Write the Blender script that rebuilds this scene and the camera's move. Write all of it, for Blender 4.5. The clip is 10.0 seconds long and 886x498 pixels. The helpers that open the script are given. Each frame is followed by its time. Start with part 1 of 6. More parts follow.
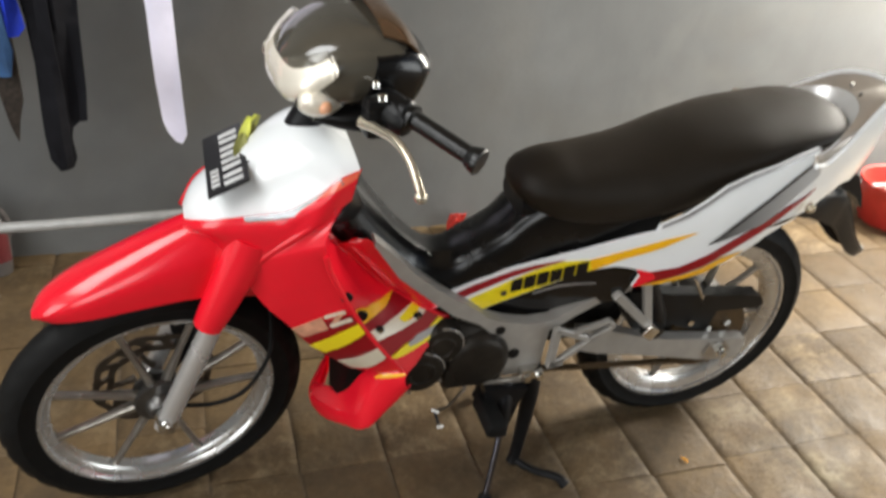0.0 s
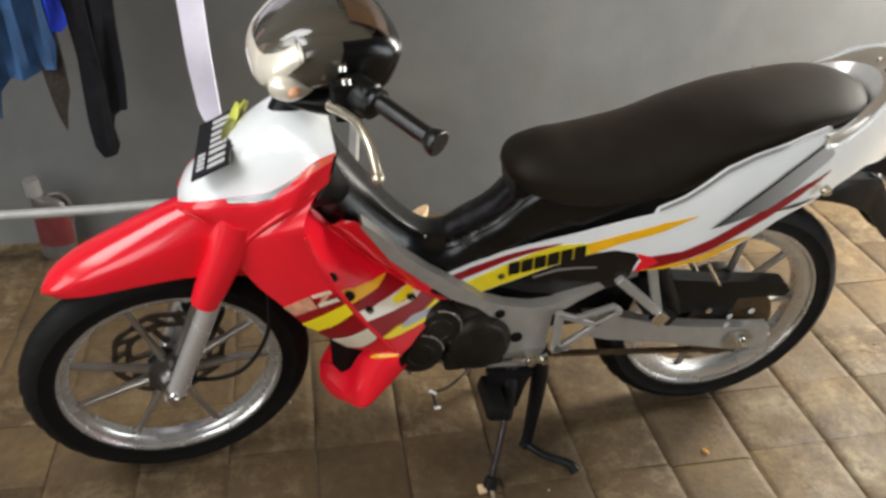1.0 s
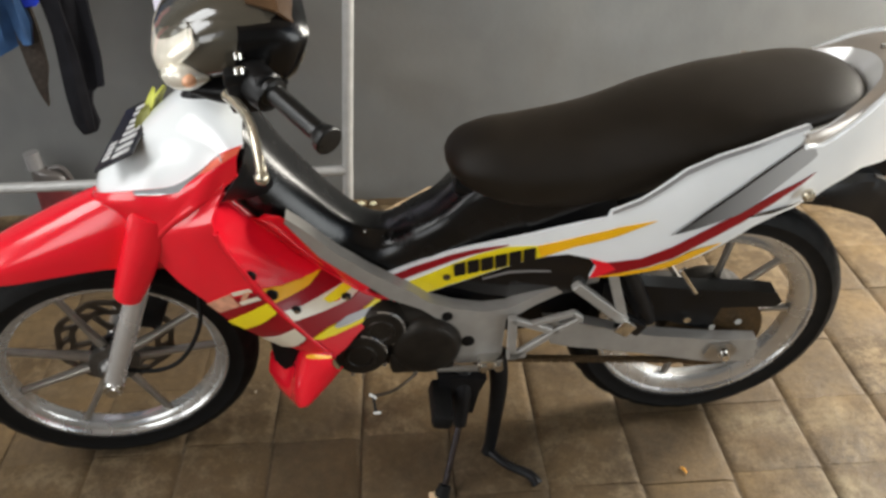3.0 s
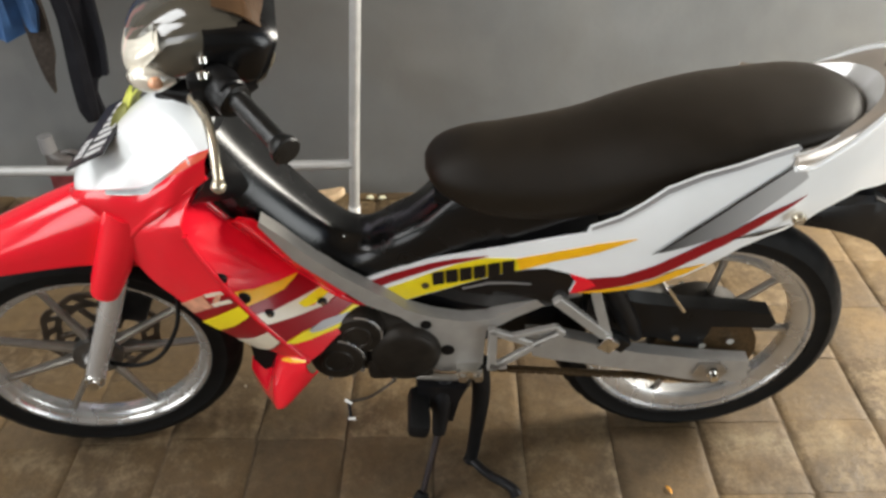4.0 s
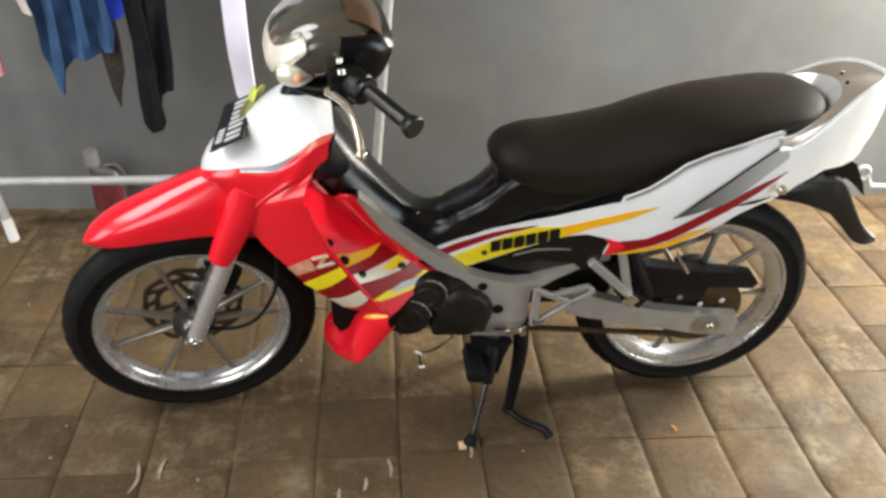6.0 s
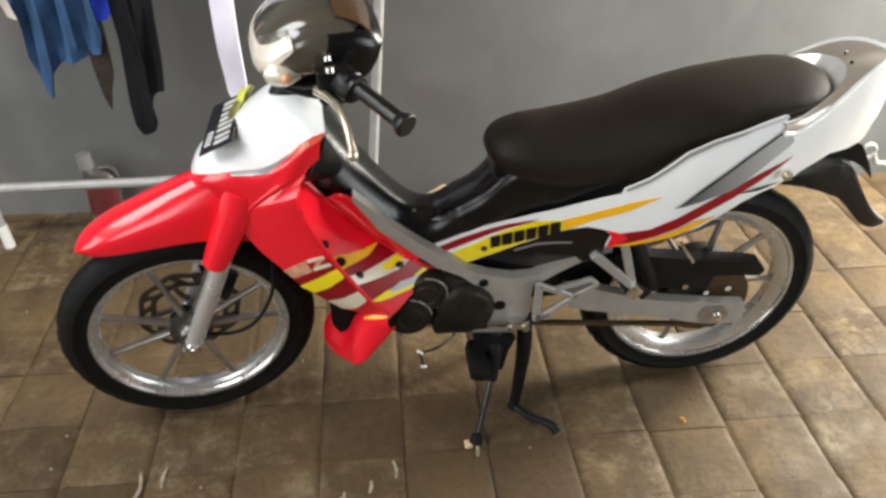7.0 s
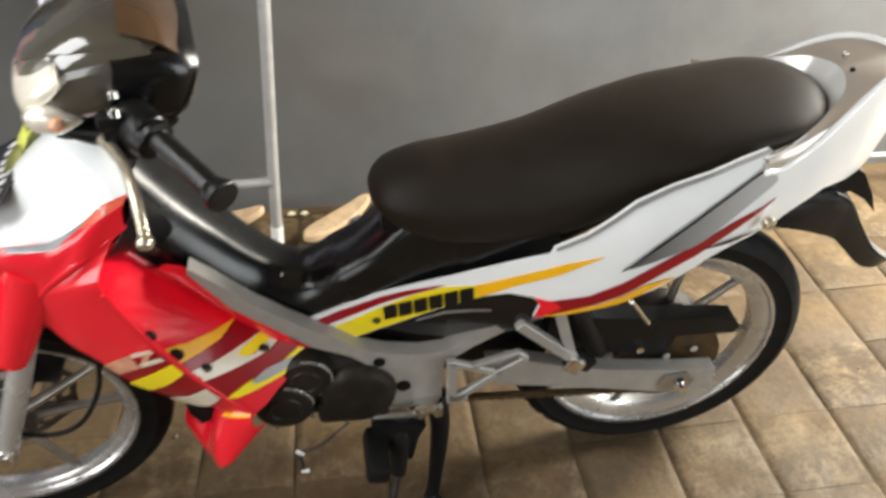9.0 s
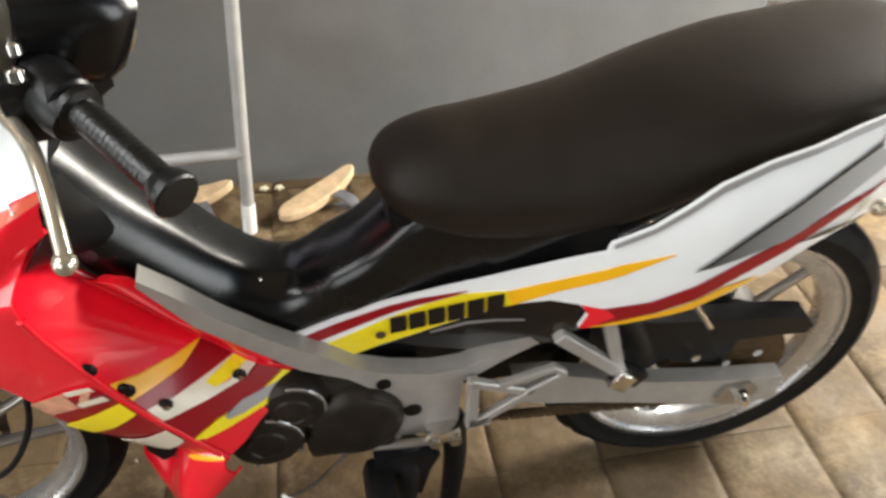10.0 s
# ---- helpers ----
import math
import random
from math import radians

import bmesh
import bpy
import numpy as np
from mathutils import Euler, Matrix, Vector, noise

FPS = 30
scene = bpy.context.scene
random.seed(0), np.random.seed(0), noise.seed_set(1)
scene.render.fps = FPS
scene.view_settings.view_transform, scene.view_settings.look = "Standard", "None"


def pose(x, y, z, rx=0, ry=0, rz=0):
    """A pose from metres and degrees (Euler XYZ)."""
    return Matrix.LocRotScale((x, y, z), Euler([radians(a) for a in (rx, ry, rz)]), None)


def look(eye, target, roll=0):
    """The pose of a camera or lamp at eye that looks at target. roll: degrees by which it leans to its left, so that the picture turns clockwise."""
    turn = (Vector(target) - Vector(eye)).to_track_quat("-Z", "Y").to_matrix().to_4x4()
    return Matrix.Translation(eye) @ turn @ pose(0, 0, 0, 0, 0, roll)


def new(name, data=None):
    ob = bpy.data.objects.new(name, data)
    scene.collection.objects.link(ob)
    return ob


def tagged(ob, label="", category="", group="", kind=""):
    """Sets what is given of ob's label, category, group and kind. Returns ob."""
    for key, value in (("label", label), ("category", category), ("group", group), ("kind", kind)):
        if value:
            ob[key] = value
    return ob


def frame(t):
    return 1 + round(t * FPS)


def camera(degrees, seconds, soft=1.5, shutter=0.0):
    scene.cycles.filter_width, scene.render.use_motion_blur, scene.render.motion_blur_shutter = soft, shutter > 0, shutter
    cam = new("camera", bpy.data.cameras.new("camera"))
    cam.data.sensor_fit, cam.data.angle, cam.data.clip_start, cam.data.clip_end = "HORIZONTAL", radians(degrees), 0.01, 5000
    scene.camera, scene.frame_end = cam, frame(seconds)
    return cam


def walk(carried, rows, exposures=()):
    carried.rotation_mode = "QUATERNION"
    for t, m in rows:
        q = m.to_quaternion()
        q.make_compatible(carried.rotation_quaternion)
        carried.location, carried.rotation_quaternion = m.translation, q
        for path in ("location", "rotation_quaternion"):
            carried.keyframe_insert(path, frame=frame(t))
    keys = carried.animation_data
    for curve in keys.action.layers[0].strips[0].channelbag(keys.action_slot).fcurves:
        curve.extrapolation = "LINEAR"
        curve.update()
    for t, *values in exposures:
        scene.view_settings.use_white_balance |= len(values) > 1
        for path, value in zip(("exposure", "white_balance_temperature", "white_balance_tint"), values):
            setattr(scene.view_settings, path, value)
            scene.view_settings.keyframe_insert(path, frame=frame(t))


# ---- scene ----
import mathutils

walk_shutter = 0.5
cam = camera(54.7, 10.0, 2.9, walk_shutter)
PATH = [
    (0, (-0.547, -1.322, 1.351), (0.016, 0.313, 0.348), 5.0),
    (0.5, (-0.432, -1.341, 1.339), (-0.018, 0.28, 0.243), 1.2),
    (1, (-0.337, -1.388, 1.358), (-0.034, 0.294, 0.32), 0.9),
    (1.5, (-0.281, -1.428, 1.358), (-0.018, 0.271, 0.336), -0.4),
    (2, (-0.239, -1.414, 1.351), (-0.005, 0.285, 0.322), -0.6),
    (2.5, (-0.154, -1.352, 1.348), (0.016, 0.33, 0.28), -1.0),
    (4, (0.061, -1.251, 1.368), (0.04, 0.393, 0.23), -1.0),
    (4.5, (0.029, -1.335, 1.397), (0.104, 0.328, 0.289), 1.0),
    (5, (-0.102, -1.487, 1.39), (-0.009, 0.179, 0.286), 0.4),
    (5.5, (-0.203, -1.556, 1.414), (-0.069, 0.143, 0.367), 2.2),
    (6, (-0.22, -1.597, 1.423), (-0.058, 0.101, 0.38), 1.6),
    (7.5, (-0.16, -1.489, 1.424), (-0.015, 0.185, 0.339), -1.2),
    (8, (-0.065, -1.402, 1.413), (0.095, 0.256, 0.308), -1.6),
    (8.5, (-0.012, -1.308, 1.382), (0.118, 0.31, 0.213), -2.1),
    (9, (-0.004, -1.115, 1.352), (0.191, 0.502, 0.192), -0.9),
    (9.5, (-0.019, -0.979, 1.306), (0.288, 0.586, 0.1), 1.0),
    (10, (-0.035, -0.853, 1.226), (0.221, 0.698, -0.011), -0.3),
]
# the clip's own exposure drifts a little
EXPOSURES = [(t, stops - 0.24) for t, stops in ((0, -0.15), (0.5, -0.18), (1.0, -0.19), (1.5, -0.23), (2.0, -0.27), (2.5, -0.25), (4.0, -0.02), (5.0, 0.10), (6.0, 0.06), (7.5, 0.0), (8.5, 0.03), (9.0, 0.08), (9.5, 0.13), (10.0, 0.20))]
walk(cam, [(t, look(eye, target, roll)) for t, eye, target, roll in PATH], EXPOSURES)

# ---- light ----
world = bpy.data.worlds.new("world")
scene.world = world
world.use_nodes = True
wn = world.node_tree.nodes
sky = wn.new("ShaderNodeTexSky")
sky.sky_type = "NISHITA"
sky.sun_disc = False
sky.sun_elevation = radians(38)
sky.sun_rotation = radians(205)
world.node_tree.links.new(sky.outputs[0], wn["Background"].inputs[0])
wn["Background"].inputs[1].default_value = 0.08


def area(name, m, sx, sy, watts, colour):
    lamp = bpy.data.lights.new(name, "AREA")
    lamp.shape, lamp.size, lamp.size_y, lamp.energy, lamp.color = "RECTANGLE", sx, sy, watts, colour
    ob = new(name, lamp)
    ob.matrix_world = m
    return ob


# daylight, all from out of view: the open yard side on the right, its shaded front half, an added roof light over the
# front left, the gap left of the front wall and an assumed doorway in the left wall
area("side_opening_daylight", look((2.42, 0.60, 1.26), (0.8, 0.50, 0.1)), 0.64, 1.45, 198, (1.0, 0.95, 0.85))
area("yard_front_daylight", look((2.45, -1.75, 0.84), (0.2, 0.1, 0.6)), 1.5, 1.5, 47, (0.90, 0.94, 0.945))
# added roof lamp, no such source known; balances wall, floor and nose
area("assumed_roof_daylight", look((-2.1, -0.80, 2.70), (-0.5, 0.1, 0.5)), 1.5, 1.5, 80, (0.93, 0.94, 0.93))
area("front_opening_daylight", look((-2.1, -3.3, 1.55), (-0.3, 0.3, 0.6)), 1.6, 1.4, 33, (0.93, 0.95, 0.955))
# unseen doorway, assumed from highlights on faces turned left
area("left_doorway_daylight", look((-3.14, -1.05, 1.0), (-0.4, -0.2, 0.6)), 1.2, 1.6, 37, (0.94, 0.95, 0.935))


# ---- materials ----
def mat(name, base, rough=0.5, metal=0.0, coat=0.0, vary=0.0, scale=30.0, bump=0.0, bump_scale=200.0, stain=0.0, stain_scale=4.0, per_object=0.0, rough_vary=0.0, spec=0.5):
    """A procedural surface: base colour, fine variation, larger stains and relief."""
    m = bpy.data.materials.new(name)
    m.use_nodes = True
    nt = m.node_tree
    b = nt.nodes["Principled BSDF"]
    b.inputs["Roughness"].default_value = rough
    b.inputs["Metallic"].default_value = metal
    b.inputs["Specular IOR Level"].default_value = spec
    b.inputs["Coat Weight"].default_value = coat
    b.inputs["Coat Roughness"].default_value = 0.08
    geo = nt.nodes.new("ShaderNodeTexCoord")
    colour = nt.nodes.new("ShaderNodeRGB")
    colour.outputs[0].default_value = (*base, 1)
    out = colour.outputs[0]

    def noise_of(s, detail=6.0):
        n = nt.nodes.new("ShaderNodeTexNoise")
        n.inputs["Scale"].default_value = s
        n.inputs["Detail"].default_value = detail
        nt.links.new(geo.outputs["Object"], n.inputs["Vector"])
        return n

    def scaled(src, fac, low, high):
        r = nt.nodes.new("ShaderNodeMapRange")
        r.inputs["From Min"].default_value, r.inputs["From Max"].default_value = 0.3, 0.7
        r.inputs["To Min"].default_value, r.inputs["To Max"].default_value = low, high
        nt.links.new(fac, r.inputs["Value"])
        mix = nt.nodes.new("ShaderNodeVectorMath")
        mix.operation = "SCALE"
        nt.links.new(src, mix.inputs[0])
        nt.links.new(r.outputs[0], mix.inputs["Scale"])
        return mix.outputs[0]

    if vary:
        out = scaled(out, noise_of(scale).outputs[0], 1 - vary, 1 + vary)
    if stain:
        out = scaled(out, noise_of(stain_scale, 3.0).outputs[0], 1 - stain, 1 + stain)
    if per_object:
        info = nt.nodes.new("ShaderNodeObjectInfo")
        r = nt.nodes.new("ShaderNodeMapRange")
        r.inputs["To Min"].default_value, r.inputs["To Max"].default_value = 1 - per_object, 1 + per_object
        nt.links.new(info.outputs["Random"], r.inputs["Value"])
        mix = nt.nodes.new("ShaderNodeVectorMath")
        mix.operation = "SCALE"
        nt.links.new(out, mix.inputs[0])
        nt.links.new(r.outputs[0], mix.inputs["Scale"])
        out = mix.outputs[0]
    nt.links.new(out, b.inputs["Base Color"])
    if rough_vary:
        n = noise_of(scale * 0.5)
        r = nt.nodes.new("ShaderNodeMapRange")
        r.inputs["From Min"].default_value, r.inputs["From Max"].default_value = 0.3, 0.7
        r.inputs["To Min"].default_value, r.inputs["To Max"].default_value = max(0.02, rough - rough_vary), rough + rough_vary
        nt.links.new(n.outputs[0], r.inputs["Value"])
        nt.links.new(r.outputs[0], b.inputs["Roughness"])
    if bump:
        bn = nt.nodes.new("ShaderNodeBump")
        bn.inputs["Strength"].default_value = bump
        bn.inputs["Distance"].default_value = 0.004
        nt.links.new(noise_of(bump_scale).outputs[0], bn.inputs["Height"])
        nt.links.new(bn.outputs[0], b.inputs["Normal"])
    return m


M = {}
M["wall"] = mat("cement_wall", (0.1375, 0.1415, 0.1405), 0.75, vary=0.06, scale=14, stain=0.13, stain_scale=1.6, bump=0.12, bump_scale=60, rough_vary=0.1)
M["ceiling"] = mat("brown_ceiling", (0.30, 0.235, 0.17), 0.8, vary=0.1, scale=5)
M["grout"] = mat("sandy_joint", (0.086, 0.061, 0.036), 0.95, vary=0.25, scale=60, bump=0.3, bump_scale=150)
M["red"] = mat("red_plastic_paint", (0.84, 0.008, 0.025), 0.22, coat=0.55, vary=0.04, scale=8, bump=0.01, bump_scale=300, rough_vary=0.05)
M["maroon"] = mat("maroon_sticker", (0.29, 0.005, 0.011), 0.3, coat=0.12, vary=0.05, spec=0.3)
M["white"] = mat("white_plastic_paint", (0.88, 0.905, 0.915), 0.22, coat=0.7, vary=0.03, scale=10, stain=0.03, stain_scale=6, rough_vary=0.06)
M["cream"] = mat("pale_cream_sticker", (0.74, 0.66, 0.52), 0.3, coat=0.3, vary=0.06)
M["yellow"] = mat("yellow_sticker", (0.93, 0.74, 0.015), 0.3, coat=0.2, vary=0.04)
M["orange"] = mat("amber_sticker", (0.95, 0.49, 0.008), 0.3, coat=0.2, vary=0.05)
M["peach"] = mat("peach_sticker", (0.62, 0.30, 0.19), 0.35, vary=0.3, scale=60)
M["silver_sticker"] = mat("grey_silver_panel", (0.36, 0.355, 0.36), 0.32, metal=0.35, coat=0.3, vary=0.05)
M["silver"] = mat("silver_frame_paint", (0.355, 0.338, 0.312), 0.42, metal=0.28, coat=0.15, vary=0.07, scale=40, stain=0.07, stain_scale=14, rough_vary=0.08)
M["fork"] = mat("polished_fork_leg", (0.74, 0.735, 0.73), 0.24, metal=0.7, vary=0.05, scale=40, rough_vary=0.06)
M["alloy"] = mat("cast_alloy", (0.60, 0.595, 0.585), 0.25, metal=0.74, vary=0.06, scale=40, stain=0.08, stain_scale=12, bump=0.012, rough_vary=0.08)
M["spoke"] = mat("dull_alloy_spoke", (0.36, 0.335, 0.30), 0.34, metal=0.75, vary=0.12, scale=40)
M["hub"] = mat("dark_worn_hub", (0.13, 0.125, 0.12), 0.28, metal=0.85, vary=0.2, scale=60)
M["chrome"] = mat("chrome", (0.72, 0.71, 0.68), 0.13, metal=1.0, vary=0.06, scale=50, rough_vary=0.06)
# brown base colour paints the ceiling's reflection into the glass
M["meter"] = mat("glass_brown_reflection", (0.095, 0.052, 0.026), 0.16, metal=0.25, coat=0.8, vary=0.05)
M["nose_edge"] = mat("silver_grey_edge", (0.36, 0.36, 0.37), 0.24, metal=0.6, coat=0.3, vary=0.1, scale=40)
M["salmon"] = mat("orange_red_decal", (0.78, 0.13, 0.07), 0.28, coat=0.3, vary=0.08)
M["stand_steel"] = mat("worn_dark_steel", (0.16, 0.16, 0.20), 0.17, metal=1.0, vary=0.2, scale=50)
M["champagne"] = mat("champagne_metal", (0.64, 0.58, 0.46), 0.26, metal=0.8, vary=0.06)
M["tail_silver"] = mat("silver_grey_gloss", (0.50, 0.44, 0.38), 0.22, metal=0.35, coat=0.6, vary=0.03)
M["lip_silver"] = mat("pale_silver_gloss", (0.70, 0.69, 0.67), 0.2, metal=0.22, coat=0.4, vary=0.03)
M["black"] = mat("black_gloss_plastic", (0.005, 0.005, 0.006), 0.19, coat=0.38, vary=0.2, scale=20, rough_vary=0.07, spec=0.36)
M["black_satin"] = mat("black_satin_plastic", (0.0055, 0.0055, 0.006), 0.34, vary=0.2, scale=25, bump=0.05, bump_scale=500, rough_vary=0.08, spec=0.24)
M["tunnel"] = mat("worn_black_plastic", (0.0045, 0.0044, 0.0046), 0.23, vary=0.2, scale=20, bump=0.03, bump_scale=400, rough_vary=0.08, spec=0.45)
# lighter grey for the mudguard's lit face, light put into the colour
M["flap"] = mat("lit_grey_plastic", (0.050, 0.046, 0.040), 0.55, vary=0.2, scale=25, stain=0.25, stain_scale=9, spec=0.4)
M["dark_smoke"] = mat("smoked_gloss", (0.075, 0.067, 0.052), 0.14, coat=1.0, vary=0.05)
M["rubber"] = mat("black_rubber", (0.0045, 0.0044, 0.0043), 0.66, vary=0.25, scale=60, bump=0.2, bump_scale=300, rough_vary=0.1, spec=0.2)
M["grip"] = mat("worn_grip_rubber", (0.0045, 0.0045, 0.0045), 0.33, vary=0.2, scale=60, bump=0.15, bump_scale=260, rough_vary=0.1, spec=0.45)
M["vinyl"] = mat("black_seat_vinyl", (0.0125, 0.0090, 0.0056), 0.50, vary=0.12, scale=30, bump=0.22, bump_scale=420, rough_vary=0.06, spec=0.24)
M["engine"] = mat("greasy_engine_metal", (0.024, 0.020, 0.016), 0.44, metal=0.35, vary=0.3, scale=30, stain=0.3, stain_scale=14, bump=0.15, bump_scale=120, spec=0.3)
M["iron"] = mat("black_painted_iron", (0.009, 0.009, 0.010), 0.42, metal=0.3, vary=0.25, scale=50, spec=0.3)
M["disc"] = mat("rusty_brake_disc", (0.095, 0.075, 0.056), 0.42, metal=0.5, vary=0.25, scale=30)
M["chain"] = mat("oily_brown_chain", (0.075, 0.045, 0.018), 0.5, metal=0.5, vary=0.4, scale=180, bump=0.6, bump_scale=220)
M["reflector"] = mat("silvered_reflector", (0.84, 0.79, 0.70), 0.24, metal=0.55, vary=0.05)
M["amber_bulb"] = mat("amber_bulb_glass", (0.74, 0.38, 0.22), 0.2, coat=0.8, vary=0.1)
M["plate"] = mat("black_number_plate", (0.016, 0.016, 0.017), 0.4, coat=0.2, vary=0.15)
M["plate_white"] = mat("white_plate_print", (0.66, 0.66, 0.66), 0.5, vary=0.1)
M["leaf"] = mat("yellow_green_leaf", (0.58, 0.60, 0.10), 0.5, vary=0.2, scale=40)
M["leaf_dark"] = mat("dried_olive_leaf", (0.22, 0.22, 0.06), 0.6, vary=0.3, scale=40)
M["denim"] = mat("blue_denim", (0.024, 0.070, 0.165), 0.9, vary=0.2, scale=24, stain=0.3, stain_scale=9, bump=0.25, bump_scale=700)
M["blue"] = mat("vivid_blue_cloth", (0.010, 0.045, 0.62), 0.75, vary=0.15, scale=30, bump=0.1)
M["black_cloth"] = mat("black_cloth", (0.008, 0.008, 0.010), 0.92, vary=0.25, scale=30, bump=0.2, bump_scale=500, spec=0.15)
M["brown_cloth"] = mat("dark_brown_patterned_cloth", (0.030, 0.022, 0.016), 0.9, vary=0.6, scale=90)
M["white_cloth"] = mat("lavender_white_cloth", (0.80, 0.78, 0.92), 0.85, vary=0.05, scale=20, bump=0.15, bump_scale=300)
M["pink_cloth"] = mat("pink_cloth", (0.72, 0.30, 0.33), 0.85, vary=0.1)
M["beige_cloth"] = mat("beige_cloth", (0.60, 0.54, 0.48), 0.85, vary=0.1)
M["rack"] = mat("grey_painted_steel_tube", (0.40, 0.40, 0.39), 0.4, metal=0.1, vary=0.08, scale=40, stain=0.12, stain_scale=9)
M["cap"] = mat("white_plastic_cap", (0.82, 0.82, 0.80), 0.4, vary=0.04)
M["tan"] = mat("tan_foam_sole", (0.60, 0.43, 0.26), 0.7, vary=0.14, scale=40, stain=0.12, stain_scale=20, bump=0.15)
M["strap"] = mat("grey_webbing", (0.10, 0.10, 0.11), 0.7, vary=0.2, scale=80)
M["red_label"] = mat("red_paper_label", (0.13, 0.02, 0.022), 0.5, vary=0.2, scale=40)
M["dull_cap"] = mat("dull_grey_cap", (0.22, 0.215, 0.215), 0.4, vary=0.05)
M["jug"] = mat("cloudy_grey_plastic", (0.10, 0.09, 0.085), 0.35, vary=0.1, scale=30)
M["red_tub"] = mat("red_plastic_tub", (0.50, 0.035, 0.025), 0.4, vary=0.15, scale=20)
M["bud"] = mat("pale_yellow_petal", (0.72, 0.70, 0.50), 0.6, vary=0.15, scale=80)
M["petal"] = mat("orange_petal", (0.80, 0.35, 0.03), 0.6, vary=0.2, scale=80)
M["splash"] = mat("faint_dried_splash", (0.36, 0.30, 0.215), 0.8, vary=0.35, scale=70)
M["chalk"] = mat("dried_white_splash", (0.36, 0.30, 0.22), 0.8, vary=0.2, scale=60)


# brown sheen tint paints the ceiling's warm reflection onto the seat's top
seat_shader = M["vinyl"].node_tree.nodes["Principled BSDF"]
seat_shader.inputs["Sheen Weight"].default_value = 0.05
seat_shader.inputs["Sheen Roughness"].default_value = 0.5
seat_shader.inputs["Sheen Tint"].default_value = (0.55, 0.40, 0.26, 1)


def inset_surface():
    """Grey panel that runs from charcoal at its lower tip to pale silver."""
    m = mat("grey_gradient_panel", (0.36, 0.355, 0.36), 0.35, coat=0.1, vary=0.05, spec=0.3)
    nt = m.node_tree
    b = nt.nodes["Principled BSDF"]
    co = nt.nodes.new("ShaderNodeTexCoord")
    sep = nt.nodes.new("ShaderNodeSeparateXYZ")
    nt.links.new(co.outputs["Object"], sep.inputs[0])
    ramp = nt.nodes.new("ShaderNodeMapRange")
    for key, v in (("From Min", 0.37), ("From Max", 0.56), ("To Min", 0.03), ("To Max", 0.46)):
        ramp.inputs[key].default_value = v
    nt.links.new(sep.outputs[0], ramp.inputs["Value"])
    nt.links.new(ramp.outputs[0], b.inputs["Base Color"])
    return m


M["inset"] = inset_surface()


def tint_patches(m, colour, scale, low, high, most):
    """Lets patches of another colour into a surface."""
    nt = m.node_tree
    b = nt.nodes["Principled BSDF"]
    src = b.inputs["Base Color"].links[0].from_socket
    geo = nt.nodes.new("ShaderNodeNewGeometry")
    n = nt.nodes.new("ShaderNodeTexNoise")
    n.inputs["Scale"].default_value, n.inputs["Detail"].default_value, n.inputs["Distortion"].default_value = scale, 7.0, 0.6
    nt.links.new(geo.outputs["Position"], n.inputs["Vector"])
    r = nt.nodes.new("ShaderNodeMapRange")
    for key, v in (("From Min", low), ("From Max", high), ("To Min", 0.0), ("To Max", most)):
        r.inputs[key].default_value = v
    nt.links.new(n.outputs[0], r.inputs["Value"])
    x = nt.nodes.new("ShaderNodeMix")
    x.data_type = "RGBA"
    x.inputs[7].default_value = (*colour, 1)
    nt.links.new(r.outputs[0], x.inputs[0])
    nt.links.new(src, x.inputs[6])
    nt.links.new(x.outputs[2], b.inputs["Base Color"])


tint_patches(M["wall"], (0.1288, 0.1166, 0.09396), 1.7, 0.45, 0.70, 0.42)
tint_patches(M["wall"], (0.1958, 0.1958, 0.187), 3.3, 0.52, 0.74, 0.5)


